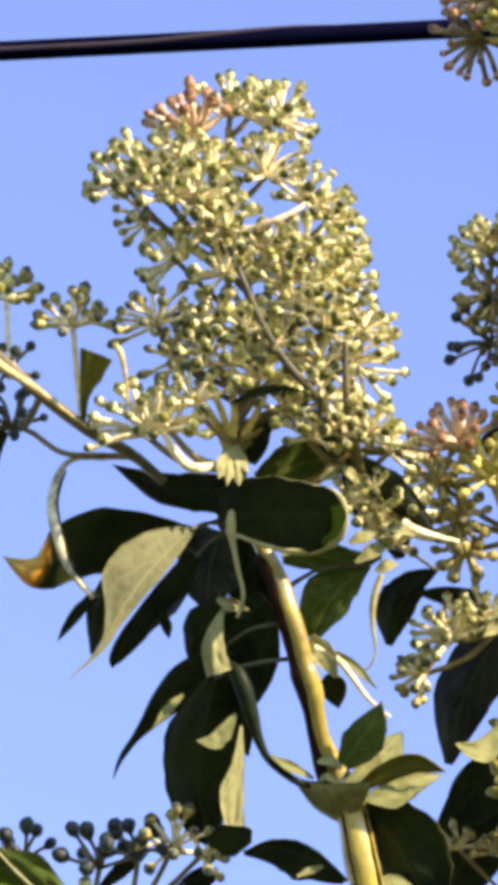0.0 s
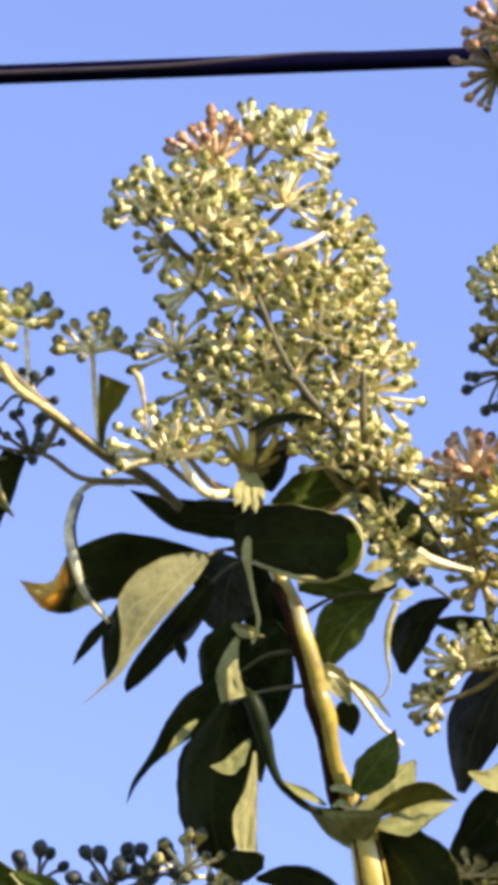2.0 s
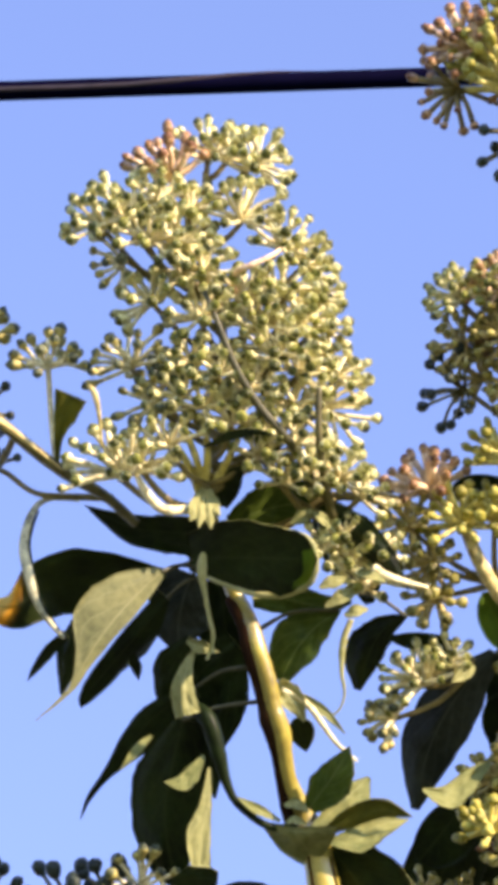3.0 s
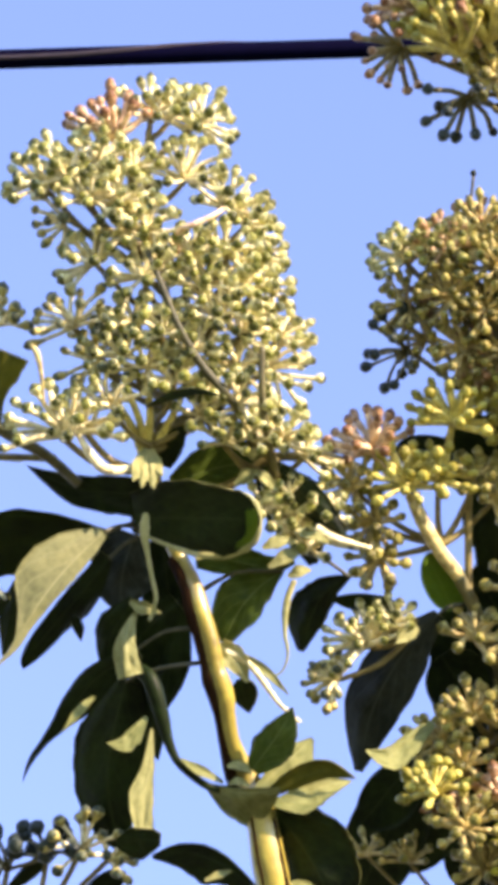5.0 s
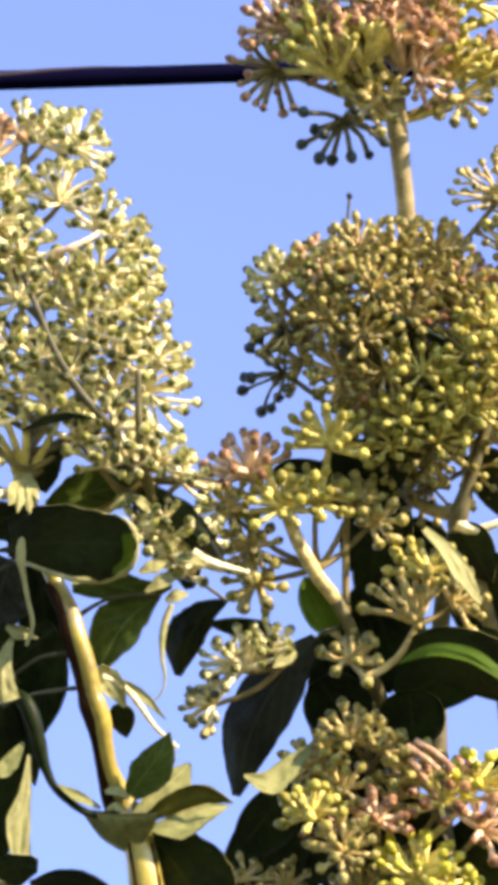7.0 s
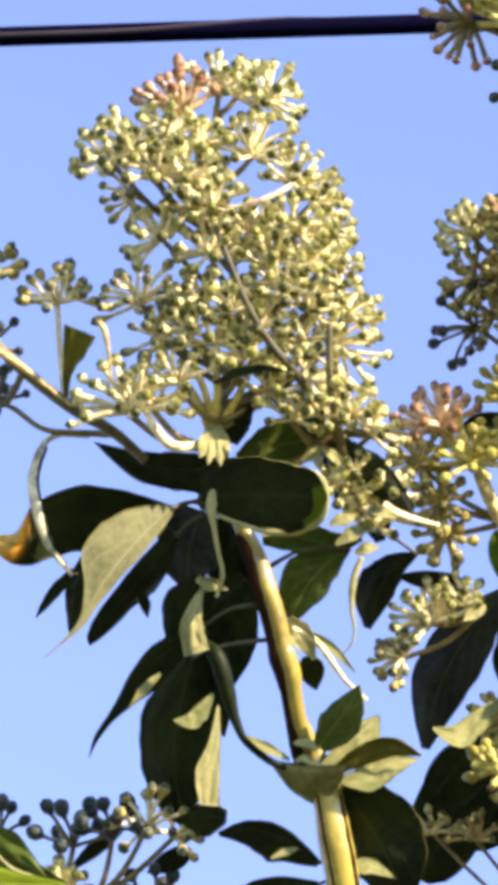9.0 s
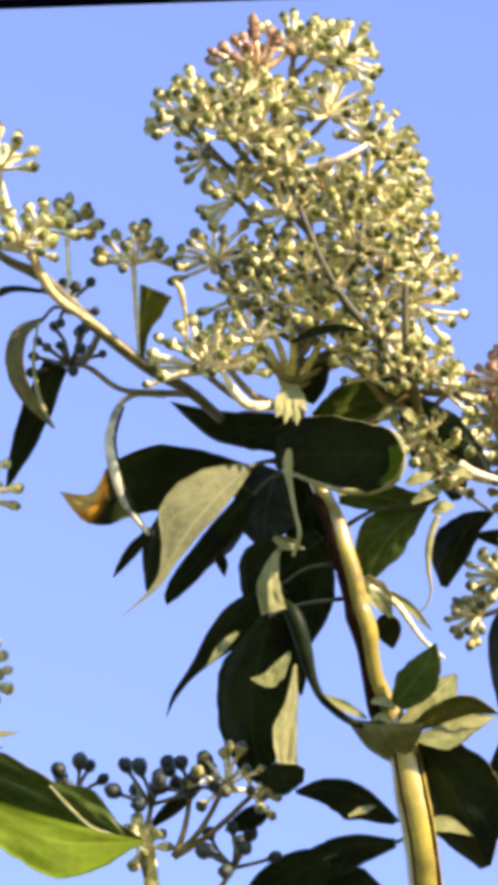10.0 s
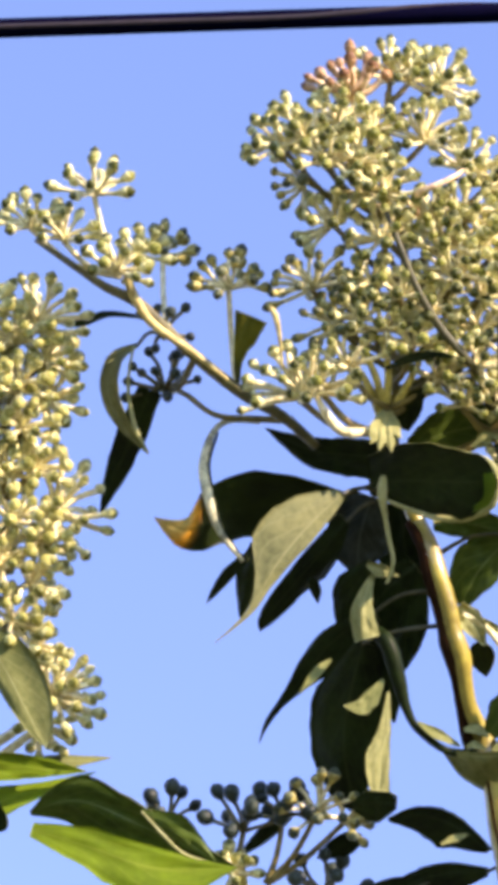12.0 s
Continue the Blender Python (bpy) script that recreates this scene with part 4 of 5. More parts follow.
head(east, EAST, TOPAX, [(604, 190, 20, 100, -0.2, -1.2, 0.1, 8)], kind="dark", size=0.95, label="hanging umbel of dark young berries")
head(east, EAST, TOPAX, [(660, 160, 40, 70, 0, 0.1, 1, 12), (815, 150, 10, 60, 0.2, -0.8, 0.2, 8)])

base = rise(900, 1900, EAST)
dense = thing("ivy_shoot", base, "ivy shoot with a dense rounded olive flower head", "ivy", "ivy shoots")
CROWDED.append(dense)
stem(dense, EAST, [(800, 1700, -20, 24), (770, 1300, -110, 20), (780, 1050, -100, 16), (804, 915, -10, 14)], BARK)
stem(dense, EAST, [(804, 915, -10, 14), (808, 895, 14, 19), (826, 836, 24, 12), (856, 740, 26, 11), (885, 640, 10, 10), (900, 560, 0, 9)], BARK, label="olive brown stem with a pale node")
foot(dense, EAST, (800, 1700, -20), base, 30, 24, TWIG)
DENSEAX = [(720, 860, -10), (715, 720, -10), (700, 600, -5), (690, 480, 0), (690, 400, 0)]
stem(dense, EAST, [(a, b, c, 10 - i) for i, (a, b, c) in enumerate(DENSEAX)], TWIG, "flower_axis")
stem(dense, EAST, [(806, 890, 10, 14), (760, 880, 0, 12), (720, 860, -10, 10)], TWIG, "flower_axis")
head(dense, EAST, DENSEAX, [
    (500, 560, 10, 70, -1, 0, 0.3, 13), (575, 545, 60, 70, -0.4, 0.1, 1, 15), (630, 425, 30, 70, -0.1, 1, 0.3, 14), (655, 490, 70, 68, 0, 0.3, 1, 15),
    (705, 425, 20, 70, 0.1, 1, 0.4, 14), (770, 425, 10, 70, 0.3, 1, 0.3, 14), (640, 570, 80, 66, 0, 0.2, 1, 15), (715, 540, 70, 66, 0, 0.3, 1, 14)], kind="olive")
head(dense, EAST, DENSEAX, [
    (745, 480, 40, 68, 0.2, 0.6, 0.8, 14), (810, 490, 30, 72, 0.5, 0.6, 0.6, 14), (600, 640, 50, 70, -0.5, -0.3, 0.8, 14), (680, 640, 70, 68, 0, -0.1, 1, 14),
    (850, 590, 60, 84, 0.4, 0.4, 0.9, 15), (820, 540, 40, 74, 0.6, 0.3, 0.7, 13), (645, 705, 30, 64, -0.3, -0.5, 0.7, 12), (860, 690, 20, 76, 0.7, -0.2, 0.5, 13)], kind="olive")
head(dense, EAST, DENSEAX, [
    (760, 780, 30, 68, 0.1, -0.5, 0.8, 13), (690, 790, 20, 60, -0.1, -0.5, 0.8, 11), (878, 330, 10, 90, -0.1, 0.9, 0.3, 15), (900, 430, 10, 80, 0.5, 0.6, 0.3, 13),
    (600, 500, -40, 80, -0.6, 0.3, -0.3, 14), (700, 560, -50, 90, 0, 0.2, -0.6, 16), (800, 600, -40, 80, 0.5, 0, -0.4, 14), (660, 660, -40, 80, -0.3, -0.3, -0.5, 14)], kind="olive")
head(dense, EAST, DENSEAX, [(862, 560, 96, 78, 0.3, 0.5, 0.7, 14), (868, 640, 92, 74, 0.2, 0.3, 0.8, 13), (840, 700, 84, 66, 0.2, 0.2, 0.9, 11)], kind="yellow", size=1.1)
head(dense, EAST, DENSEAX, [(742, 640, 90, 66, 0.1, 0.6, 0.8, 13), (790, 690, 80, 72, 0.3, 0.5, 0.8, 14), (715, 720, 80, 66, 0, 0.4, 0.9, 13), (830, 610, 90, 76, 0.2, 0.7, 0.6, 13),
                            (770, 760, 70, 66, 0.1, 0.5, 0.8, 12), (690, 770, 60, 60, -0.2, 0.4, 0.8, 10)], kind="yellow", size=1.1)
head(dense, EAST, DENSEAX, [(492, 480, 30, 66, -0.6, 0.8, 0.2, 14), (540, 470, 40, 66, -0.1, 0.9, 0.4, 12), (590, 470, 40, 70, 0.1, 0.9, 0.4, 12)], kind="pale", size=1.1)
head(dense, EAST, DENSEAX, [(500, 640, 15, 92, -0.8, -0.2, 0.1, 7)], kind="dark", size=1.1)
head(dense, EAST, DENSEAX, [(560, 460, 40, 70, -0.3, 0.8, 0.6, 15)], kind="blush")
EDGEAX = [(920, 760, 0), (930, 640, -20), (940, 520, -30), (950, 400, -40), (950, 300, -40)]
stem(dense, EAST, [(850, 740, 20, 12)] + [(a, b, c, 10 - i) for i, (a, b, c) in enumerate(EDGEAX)], TWIG, "flower_axis")
head(dense, EAST, EDGEAX, [(960, 280, -40, 84, 0, 1, 0.3, 15), (1010, 340, -60, 84, 0.7, 0.7, 0.2, 15), (925, 360, 0, 80, -0.4, 0.6, 0.7, 15), (985, 420, -30, 84, 0.3, 0.4, 0.9, 15),
                           (930, 480, 0, 80, -0.3, 0.3, 0.9, 15), (1020, 500, -50, 84, 0.8, 0.2, 0.4, 15), (970, 570, -20, 84, 0.2, 0, 1, 15), (920, 640, -10, 76, -0.2, -0.3, 0.9, 13)], kind="yellow")
stem(dense, EAST, [(640, 540, 88, 5), (700, 545, 94, 8), (780, 580, 92, 8), (830, 625, 80, 5)], LEAF_TOP, "leaf_edge", "dark leaf seen edge-on", flat=2.2)
umbel(dense, EAST, (610, 384, 10), 62, (-0.35, 0.9, 0), 1, 12, (640, 470, 10), size=0.6, thick=0.9, kind="dark")

def fill(shoot, place, axis, centre, spread, count, depth, kind="green", **kw):
    """Inner umbels at the back of a flower head, scattered evenly in an oval."""
    for i in range(count):
        an, rr = i * 2.39996, math.sqrt((i + 0.5) / count)
        a, b_, c = centre[0] + spread[0] * rr * math.cos(an), centre[1] + spread[1] * rr * math.sin(an), rng.uniform(*depth)
        umbel(shoot, place, (a, b_, c), 72, (math.cos(an) * rr, 0.5 - math.sin(an) * rr, rng.uniform(-0.3, 0.6)), 12, frm=on_axis(axis, (a, b_, c)), kind=kind, **kw)


fill(dense, EAST, DENSEAX, (690, 570), (190, 150), 12, (-70, -10), kind="olive")
fill(dense, EAST, DENSEAX, (700, 550), (170, 130), 8, (-50, 40), kind="red")
fill(east, EAST, TOPAX, (690, 30), (190, 100), 7, (-50, 30), kind="yellow", size=0.8)
fill(east, EAST, TOPAX, (660, 50), (150, 90), 5, (0, 70), kind="red", size=0.8)
fill(dense, EAST, DENSEAX, (780, 760), (110, 90), 8, (-60, 0), kind="olive")
base = rise(640, 1900, EAST)
young = thing("ivy_shoot", base, "ivy shoot with young yellow-green and reddish umbels", "ivy", "ivy shoots")
stem(young, EAST, [(720, 1700, 10, 22), (690, 1300, -90, 16), (646, 1160, -10, 12), (618, 1094, 36, 12), (592, 1042, 54, 12)], BARK)
stem(young, EAST, [(604, 1066, 44, 5), (586, 1034, 58, 12), (560, 1000, 62, 13), (530, 950, 66, 13), (505, 895, 62, 11)], RAY_OLIVE, label="pale olive stem")
foot(young, EAST, (720, 1700, 10), base, 28, 22, STEM)
umbel(young, EAST, (578, 768, 60), 88, (0, 1, 0.4), 18, 95, (562, 850, 50), "yellow", thick=1.3, label="bright yellow-green umbel")
umbel(young, EAST, (436, 822, 40), 90, (-0.4, 1, 0.3), 15, 90, (520, 900, 42), "red", thick=1.3, label="reddish brown umbel")
for hub, r, ax, n, k in (((500, 880, 60), 84, (-0.2, 0.9, 0.7), 17, "yellow"), ((555, 870, 60), 72, (0.3, 0.8, 0.6), 14, "yellow"), ((400, 885, 45), 66, (-0.6, 0.3, 0.7), 14, "green"),
                         ((440, 950, 45), 66, (-0.3, -0.2, 0.9), 13, "green"), ((450, 1010, 35), 66, (-0.3, -0.5, 0.7), 12, "green"), ((620, 870, 40), 60, (0.2, 0.6, 0.8), 11, "green"),
                         ((655, 905, 30), 62, (0.5, 0.3, 0.7), 11, "green")):
    umbel(young, EAST, hub, r, ax, n, 105, (560, 985, 40), k)
stem(young, EAST, [(632, 1140, 0, 7), (612, 1090, 30, 7), (608, 980, 34, 7), (610, 880, 38, 6)], TWIG, "flower_stalk")
stem(young, EAST, [(290, 795, 20, 6), (330, 820, 30, 9), (385, 838, 36, 9), (440, 860, 40, 8)], RAY, "flower_stalk", "long cream stalk")
stem(young, EAST, [(320, 950, -10, 10), (360, 975, 10, 10), (420, 990, 24, 8), (470, 1000, 30, 7)], RAY, "flower_stalk")
umbel(young, EAST, (735, 1082, 40), 110, (-0.4, 0.9, 0.3), 11, 60, (640, 1180, 30), "olive", thick=1.2)
umbel(young, EAST, (750, 1000, 30), 80, (0.0, 1, 0.4), 12, 90, (735, 1090, 40), "yellow", thick=1.2)
umbel(young, EAST, (800, 1050, 25), 70, (0.6, 0.2, 0.6), 9, 90, (735, 1082, 40), "olive")
umbel(young, EAST, (425, 1165, 30), 84, (-0.6, 0.7, 0.3), 20, 105, (520, 1130, 20), kind="pale", size=0.85)
umbel(young, EAST, (470, 1130, 30), 60, (-0.2, 0.9, 0.3), 12, 95, (540, 1110, 20), kind="pale", size=0.85)
umbel(young, EAST, (375, 1225, 24), 62, (-0.7, -0.1, 0.4), 14, 105, (520, 1130, 20), kind="berry", size=0.85)
umbel(young, EAST, (620, 1150, 44), 70, (0, 0.6, 0.8), 10, 105, (644, 1165, -8), "olive")
# leaves round it
blade(young, EAST, [(556, 1108, 50), (490, 1182, 62), (440, 1276, 66), (414, 1386, 60)], (12, 50, 50, 7), (12, 48, 52, 7), -10, -30, LEAF_SHADED, stalk=(600, 1090, 34), label="large dark leaf with blue sky sheen in its colour")
leaf(young, EAST, (520, 1130, 62), (480, 1160, 66), 12, 12, 0, 10, upper=LEAF_PALE, under=LEAF_PALE)
blade(young, EAST, [(548, 1302, 56), (510, 1324, 64), (470, 1350, 66), (428, 1350, 62)], (5, 26, 34, 2), (8, 10, 8, 2), 16, 0, LEAF_UNDER, LEAF_UNDER, label="pale grey-green leaf")
leaf(young, EAST, (640, 860, -10), (480, 810, -10), 40, 40, 0, 0, blunt=0.5, sharp=0.5)
leaf(young, EAST, (560, 830, -16), (720, 800, -16), 60, 50, 0, 0, blunt=0.4, sharp=0.4)
leaf(young, EAST, (670, 860, 0), (650, 1050, 4), 54, 40, -20, 0, blunt=0.4, sharp=0.4)
leaf(young, EAST, (580, 1100, 30), (535, 1000, 34), 30, 46, 10, 10, blunt=0.5, sharp=0.6, upper=LEAF_FRESH, label="green leaf half in shade")
leaf(young, EAST, (480, 1090, 30), (360, 1080, 34), 20, 14, 0, 0, blunt=0.5, sharp=0.8)
leaf(young, EAST, (620, 1060, -30), (600, 1330, -30), 56, 70, 0, 0, blunt=0.4, sharp=0.4)

base = rise(1000, 1900, EAST)
shade = thing("ivy_shoot", base, "shaded ivy shoot with large dark leaves and brownish umbels", "ivy", "ivy shoots")
stem(shade, EAST, [(960, 1700, -40, 24), (920, 1400, -40, 20), (880, 1150, -30, 16), (830, 950, -10, 12), (806, 890, 0, 10)], TWIG)
foot(shade, EAST, (960, 1700, -40), base, 30, 24, TWIG)
leaf(shade, EAST, (806, 905, 20), (870, 1010, 24), 40, 46, 0, -20, stalk=(800, 890, 12))
blade(shade, EAST, [(748, 914, 110), (784, 944, 122), (820, 992, 126), (850, 1048, 122)], (5, 9, 12, 1), (6, 15, 20, 5), 0, 12, LEAF_PALE, LEAF_PALE, label="leaf with sunlight in its cream colour")
stem(shade, EAST, [(806, 904, 20, 13), (838, 916, 26, 9), (890, 902, 30, 7), (960, 886, 30, 6)], RAY, "leaf_stalk", "cream leaf stalk")
leaf(shade, EAST, (860, 960, 10), (940, 1130, 14), 60, 60, 0, -20)
leaf(shade, EAST, (830, 780, -10), (930, 900, -10), 50, 40, 0, 0, blunt=0.4, sharp=0.5)
leaf(shade, EAST, (720, 1120, 36), (960, 1210, 44), 50, 60, 10, -40, bow=-16, blunt=0.4, sharp=0.5, label="dark leaf with a bright green rim")
blade(shade, EAST, [(702, 1152, 100), (760, 1130, 136), (830, 1140, 168), (890, 1180, 190), (950, 1240, 206)], (2, 12, 14, 10, 2), (2, 10, 12, 8, 2), -10, 8, LEAF_FRESH, LEAF_FRESH, lean=(0.0, 0.1), label="bright green leaf seen along its edge")
leaf(shade, EAST, (900, 1120, 10), (700, 1215, 10), 56, 70, 0, -20, blunt=0.4, sharp=0.35)
leaf(shade, EAST, (720, 1200, 0), (730, 1300, 6), 60, 60, 0, 0, blunt=0.4, sharp=0.4)
leaf(shade, EAST, (640, 1330, -20), (540, 1480, -20), 80, 80, 0, 0, blunt=0.4, sharp=0.4)
leaf(shade, EAST, (660, 1380, -20), (760, 1560, -20), 70, 90, 0, 0, blunt=0.4, sharp=0.4)
leaf(shade, EAST, (860, 1480, -10), (790, 1640, -10), 60, 60, 0, 0, blunt=0.4, sharp=0.4)
leaf(shade, EAST, (520, 1370, -60), (410, 1620, -60), 70, 70, 0, 0, blunt=0.4, sharp=0.4)
leaf(shade, EAST, (500, 1380, -20), (420, 1480, -20), 60, 40, 0, 0, blunt=0.4, sharp=0.5)
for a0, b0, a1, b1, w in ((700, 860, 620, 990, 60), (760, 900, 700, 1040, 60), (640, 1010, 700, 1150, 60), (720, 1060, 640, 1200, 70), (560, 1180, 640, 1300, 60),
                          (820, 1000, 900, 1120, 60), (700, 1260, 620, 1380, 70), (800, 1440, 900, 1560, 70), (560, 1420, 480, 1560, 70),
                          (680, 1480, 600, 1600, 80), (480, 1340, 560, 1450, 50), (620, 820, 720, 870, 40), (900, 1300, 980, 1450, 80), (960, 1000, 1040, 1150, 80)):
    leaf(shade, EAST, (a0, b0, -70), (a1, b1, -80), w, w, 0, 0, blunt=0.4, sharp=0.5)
for a0, b0, a1, b1 in ((716, 1300, 790, 1360), (730, 1292, 800, 1340), (722, 1322, 770, 1392)):
    stem(shade, EAST, [(a0, b0, 70, 9), (0.5 * (a0 + a1), 0.5 * (b0 + b1) - 6, 78, 7), (a1, b1, 70, 6)], CUP_RED, "flower_stalk", "thick pinkish stalk")
SHADEAX = [(700, 1700, 0), (680, 1560, 0), (660, 1440, 0), (650, 1340, 0), (650, 1240, 0)]
stem(shade, EAST, [(a, b, c, 11 - i) for i, (a, b, c) in enumerate(SHADEAX)], TWIG, "flower_axis")
head(shade, EAST, SHADEAX, [(620, 1290, 40, 76, -0.2, 0.8, 0.7, 14), (560, 1330, 30, 66, -0.7, 0.5, 0.5, 12), (670, 1310, 40, 66, 0.4, 0.7, 0.6, 12),
                            (690, 1400, 30, 56, 0.3, 0.2, 0.8, 10)])
head(shade, EAST, SHADEAX, [(505, 1545, 10, 56, -0.2, 0.8, 0.3, 9), (430, 1535, -10, 50, -0.3, 0.9, 0.2, 6)], kind="olive", size=0.8, thick=0.75)
head(shade, EAST, SHADEAX, [(590, 1440, 20, 70, -0.2, 0.6, 0.9, 12)], kind="red", size=0.9)
head(shade, EAST, SHADEAX, [(780, 1400, 50, 90, -0.2, 0.6, 0.8, 17)], kind="flushed")
head(shade, EAST, SHADEAX, [(600, 1380, 50, 70, -0.2, 0.7, 0.7, 13), (730, 1350, 30, 70, -0.2, 0.8, 0.5, 12), (604, 1490, 124, 76, -0.1, 0.6, 0.8, 15)])
head(shade, EAST, SHADEAX, [(850, 1450, 60, 84, 0.4, 0.4, 0.7, 15), (664, 1436, 96, 60, 0.2, 0.7, 0.6, 11)], kind="red")
head(shade, EAST, SHADEAX, [(552, 1424, 110, 70, -0.3, 0.7, 0.6, 13)], kind="yellow")
head(shade, EAST, SHADEAX, [(738, 1540, 80, 100, 0.1, 0.6, 0.9, 26), (842, 1370, 40, 74, 0.2, 0.9, 0.5, 14), (800, 1580, 50, 80, 0.4, 0.4, 0.8, 14)], kind="lemon", thick=1.3)
head(shade, EAST, SHADEAX, [(640, 1560, 50, 70, -0.3, 0.5, 0.8, 13)], kind="olive")

# ---- shoot to the west: a cream sunlit flower head ----
base = rise(-60, 1900, WEST)
west = thing("ivy_shoot", base, "ivy shoot with a cream sunlit flower head", "ivy", "ivy shoots")
WESTAX = [(-60, 1420, 10), (-40, 1250, 10), (-30, 1000, 10), (-20, 800, 10), (10, 640, 10), (30, 560, 10)]
stem(west, WEST, [(-90, 1700, 0, 26)] + [(a, b, c, 18 - 2.2 * i) for i, (a, b, c) in enumerate(WESTAX)], STEM)
foot(west, WEST, (-90, 1700, 0), base, 30, 26, STEM)
head(west, SLOPE, WESTAX, [
    (62, 575, 30, 100, 0.2, 0.9, 0.3, 16), (20, 610, 40, 80, -0.3, 0.8, 0.5, 14), (78, 640, 45, 74, 0.6, 0.5, 0.6, 15), (30, 690, 70, 74, 0, 0.4, 1, 15),
    (80, 705, 40, 72, 0.8, -0.1, 0.5, 14), (40, 760, 60, 70, 0.3, 0.2, 1, 13), (55, 835, 50, 76, 0.4, 0.8, 0.6, 15), (10, 850, 60, 74, -0.3, 0.6, 0.8, 14),
    (20, 920, 70, 74, 0, 0.3, 1, 15)], kind="sunny", size=1.02, thick=1.25)
head(west, SLOPE, WESTAX, [
    (70, 960, 45, 74, 0.7, 0.1, 0.6, 14), (50, 1035, 45, 76, 0.8, -0.2, 0.5, 14), (0, 1000, 60, 74, -0.1, 0.2, 1, 14), (20, 1100, 45, 74, 0.4, -0.2, 0.8, 13),
    (-40, 700, 40, 80, -0.6, 0.4, 0.5, 14), (-50, 850, 40, 80, -0.7, 0.3, 0.5, 14), (-50, 980, 40, 80, -0.7, 0.2, 0.5, 14), (-30, 560, 30, 80, -0.4, 0.9, 0.3, 13),
    (60, 1150, 30, 60, 0.5, 0.2, 0.6, 10)], kind="sunny", size=1.02, thick=1.25)
head(west, SLOPE, WESTAX, [(92, 910, 30, 108, 0.95, 0.1, 0.2, 12), (92, 1235, 45, 92, 0.6, 0.5, 0.6, 22), (70, 1290, 40, 70, 0.5, -0.3, 0.7, 11)], kind="sunny", thick=1.5)
fill(west, SLOPE, WESTAX, (-40, 820), (70, 260), 8, (-60, 0), kind="sunny")
leaf(west, WEST, (-30, 1120, 130), (80, 1325, 134), 60, 26, 20, -10, upper=LEAF_UNDER, under=LEAF_UNDER, blunt=0.5, sharp=0.7, label="grey-green leaf catching the light")
blade(west, WEST, [(-110, 1370, 150), (0, 1362, 150), (80, 1364, 146), (152, 1368, 140)], (16, 26, 20, 0.5), (16, 24, 14, 0.5), 10, 0, LEAF_BRIGHT, LEAF_UNDER, lean=(-0.05, 0.2))
blade(west, WEST, [(30, 1352, 50), (110, 1350, 50), (196, 1342, 44)], (6, 12, 0.5), (6, 12, 0.5), 0, 8, LEAF_UNDER, LEAF_UNDER)
blade(west, WEST, [(-130, 1470, 56), (-20, 1428, 56), (70, 1400, 52), (168, 1368, 44)], (30, 30, 14, 0.5), (40, 30, 12, 0.5), -10, 24, LEAF_BRIGHT, LEAF_BRIGHT, label="fresh green sunlit leaf")
blade(west, WEST, [(52, 1440, 30), (140, 1420, 40), (260, 1468, 50), (418, 1536, 58)], (2, 44, 28, 0.5), (6, 46, 34, 0.5), 12, -12, LEAF_MID, LEAF_UNDER, lean=(0.05, -0.12), label="dark green leaf over a sunlit one")
blade(west, WEST, [(54, 1470, 66), (150, 1500, 74), (280, 1540, 78), (420, 1537, 70)], (12, 34, 36, 0.5), (14, 34, 62, 0.5), -6, 14, LEAF_BRIGHT, LEAF_BRIGHT, lean=(0.0, 0.3), label="fresh green leaf with the sun shining through")
blade(west, WEST, [(250, 1436, 70), (310, 1478, 72), (384, 1530, 66)], (6, 34, 2), (4, 10, 2), -10, 0, LEAF_MID, LEAF_UNDER)
stem(west, WEST, [(250, 1438, 78, 2), (290, 1482, 80, 3), (330, 1516, 78, 3), (400, 1536, 70, 3)], RIM, "leaf_rim", flat=0.5)
leaf(west, WEST, (-80, 1400, 30), (10, 1470, 30), 30, 30, 0, 0, blunt=0.4, sharp=0.5)

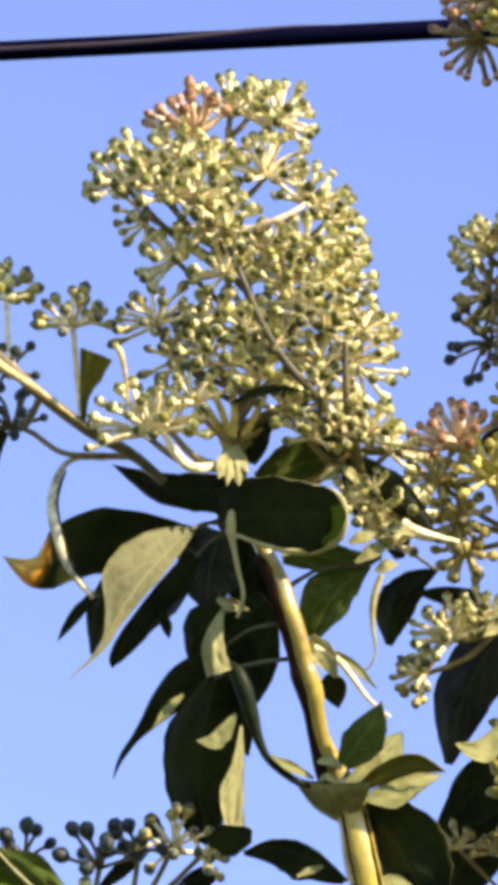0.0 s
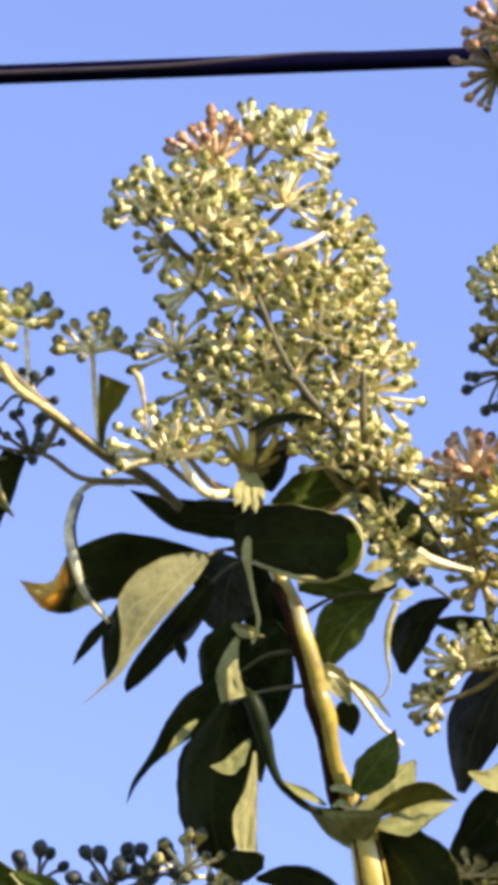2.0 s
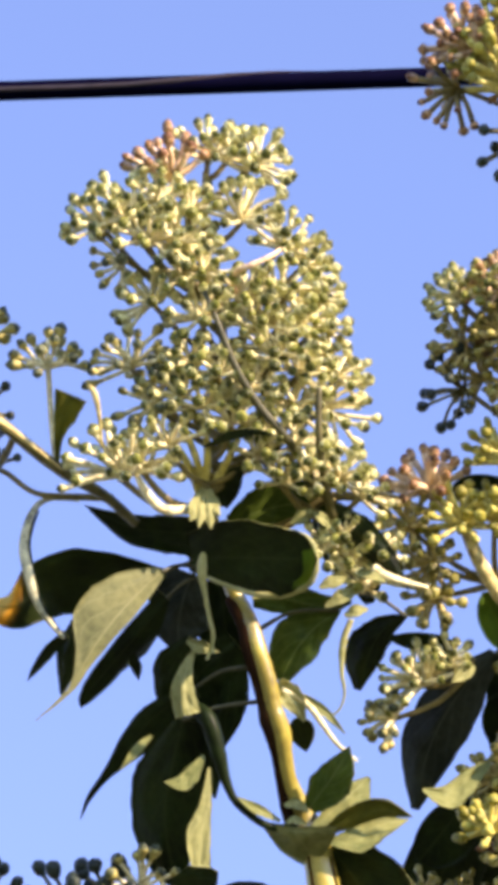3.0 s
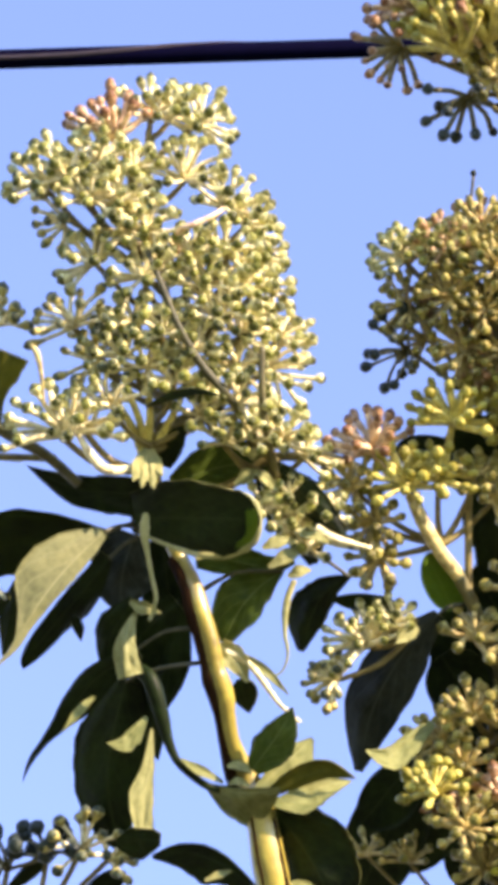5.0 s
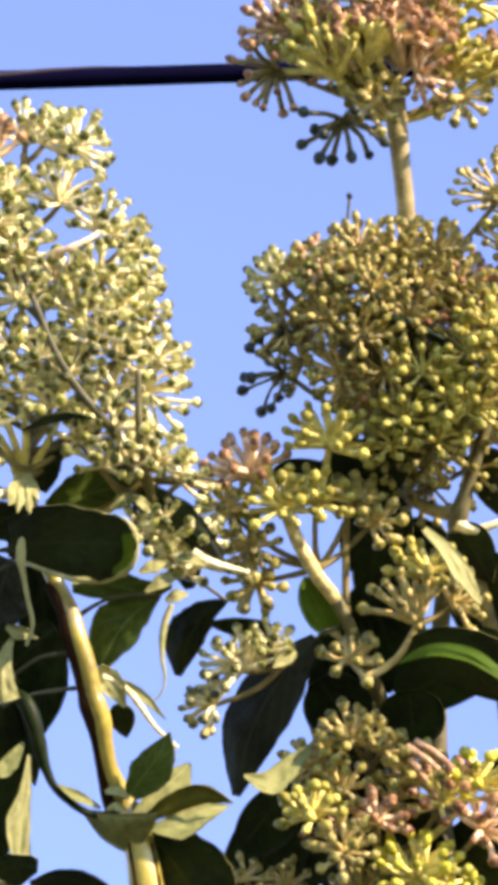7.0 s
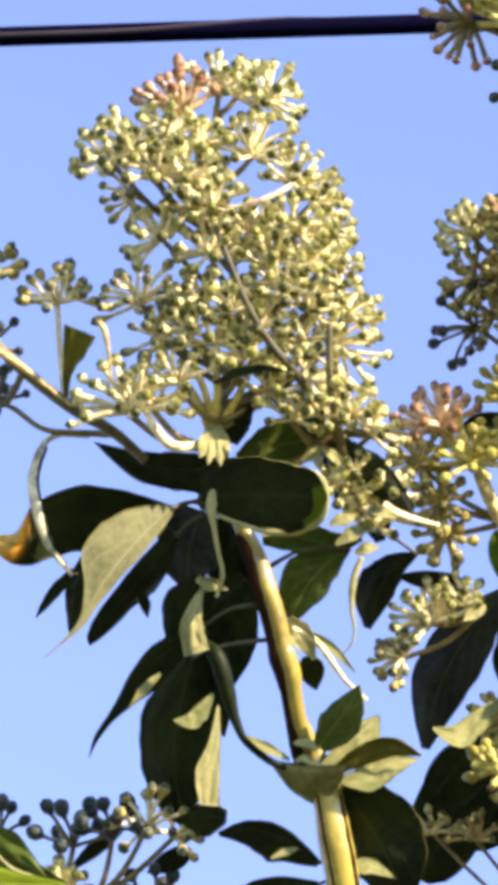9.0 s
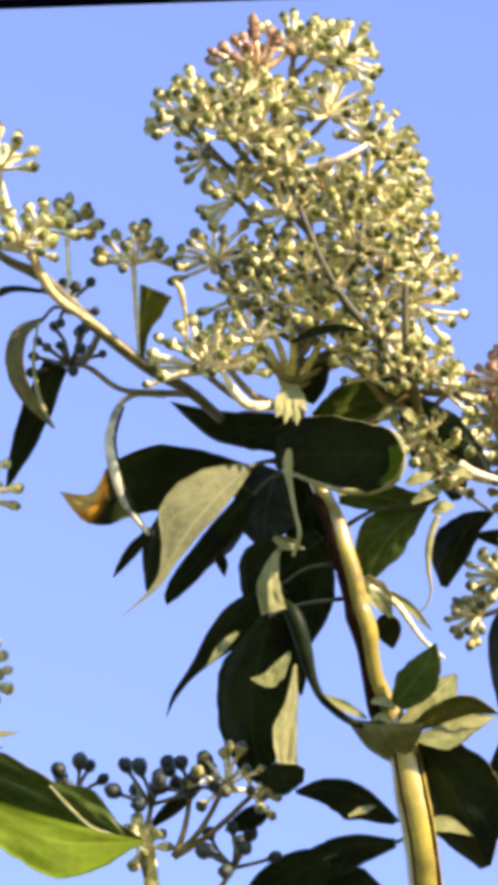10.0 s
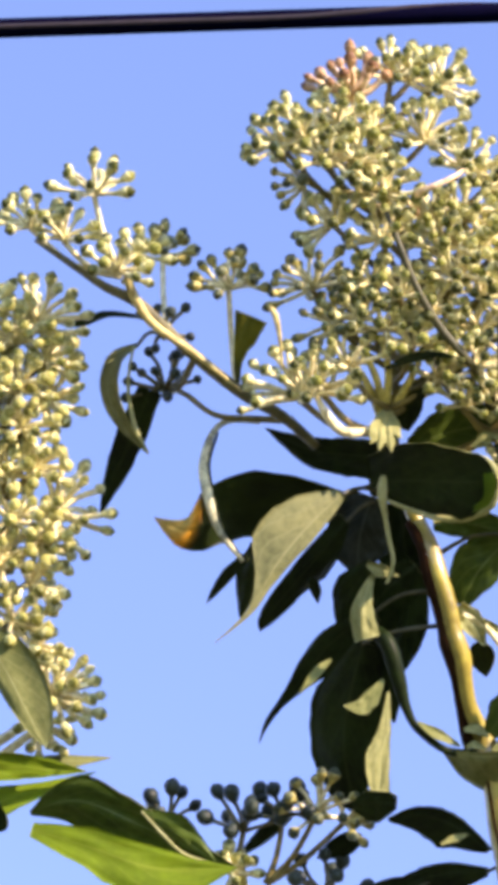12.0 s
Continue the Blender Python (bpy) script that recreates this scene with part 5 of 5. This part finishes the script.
# ---- low shoot between them, its umbels' shade put into darker bud colours ----
base = rise(430, 1900, WEST)
LOW = lambda a, b, c=0.0: WEST(a, b, c - 66)
low = thing("ivy_shoot", base, "low ivy shoot with shaded grey-green umbels", "ivy", "ivy shoots")
stem(low, LOW, [(420, 1800, -10, 18), (430, 1640, -4, 15), (425, 1560, 0, 13), (415, 1510, 4, 14)], RAY_YELLOW, label="pale green stem")
foot(low, LOW, (420, 1800, -10), base, 26, 18, TWIG)
umbel(low, LOW, (430, 1472, -16), 95, (0, 1, 0.2), 7, 88, (418, 1520, 4), kind="dark", size=1.1)
umbel(low, LOW, (296, 1462, -35), 78, (0.1, 1, 0.1), 5, 70, (415, 1530, 4), kind="dark", size=1.05)
# pale overlay on the bark branch; its sunlit upper side is put in as colour
stem(main, WEST, [(428, 694, 72, 2), (344, 627, 101, 6), (300, 597, 113, 7), (262, 566, 119, 8), (232, 515, 122, 8), (226, 485, 120, 7)], RAY_OLIVE, "side_branch", "pale strip for the side branch's sunlit top")
umbel(low, LOW, (560, 1440, 20), 84, (0.1, 0.6, 0.7), 12, 105, (470, 1565, 0), kind="berry")
umbel(low, LOW, (500, 1450, 4), 70, (-0.2, 0.9, 0.4), 6, 90, (470, 1565, 0), kind="dark", size=1.1)
umbel(low, LOW, (610, 1455, 20), 60, (0.4, 0.2, 0.8), 8, 100, (470, 1565, 0), kind="berry")
umbel(low, LOW, (575, 1585, -3), 86, (0, 1, 0.3), 7, 85, (470, 1680, 0), kind="dark", size=1.05)
umbel(low, LOW, (410, 1545, 20), 56, (0, 0.4, 0.9), 9, 100, (425, 1600, 0), thick=1.4)
leaf(low, LOW, (640, 1480, 10), (560, 1520, 10), 20, 20, 0, 0)
leaf(low, LOW, (520, 1440, 0), (420, 1520, 0), 10, 18, 0, 0)
leaf(low, LOW, (740, 1570, 0), (600, 1640, 10), 60, 40, 0, 0, blunt=0.4, sharp=0.5, stalk=(800, 1560, 0))
leaf(low, LOW, (820, 1600, -10), (700, 1720, -10), 70, 60, 0, 0, blunt=0.4, sharp=0.5)

# buds past the first few hundred of a shoot, joined
for (shoot, cap_name, cup_name), (rv, rf, rs) in BUD_REST.items():
    ob = link("bud_mass", rv, rf, [bpy.data.materials[cap_name], bpy.data.materials[cup_name]], shoot, origin=ORIGIN[shoot], slots=rs)
    tagged(ob, kind="stuff")
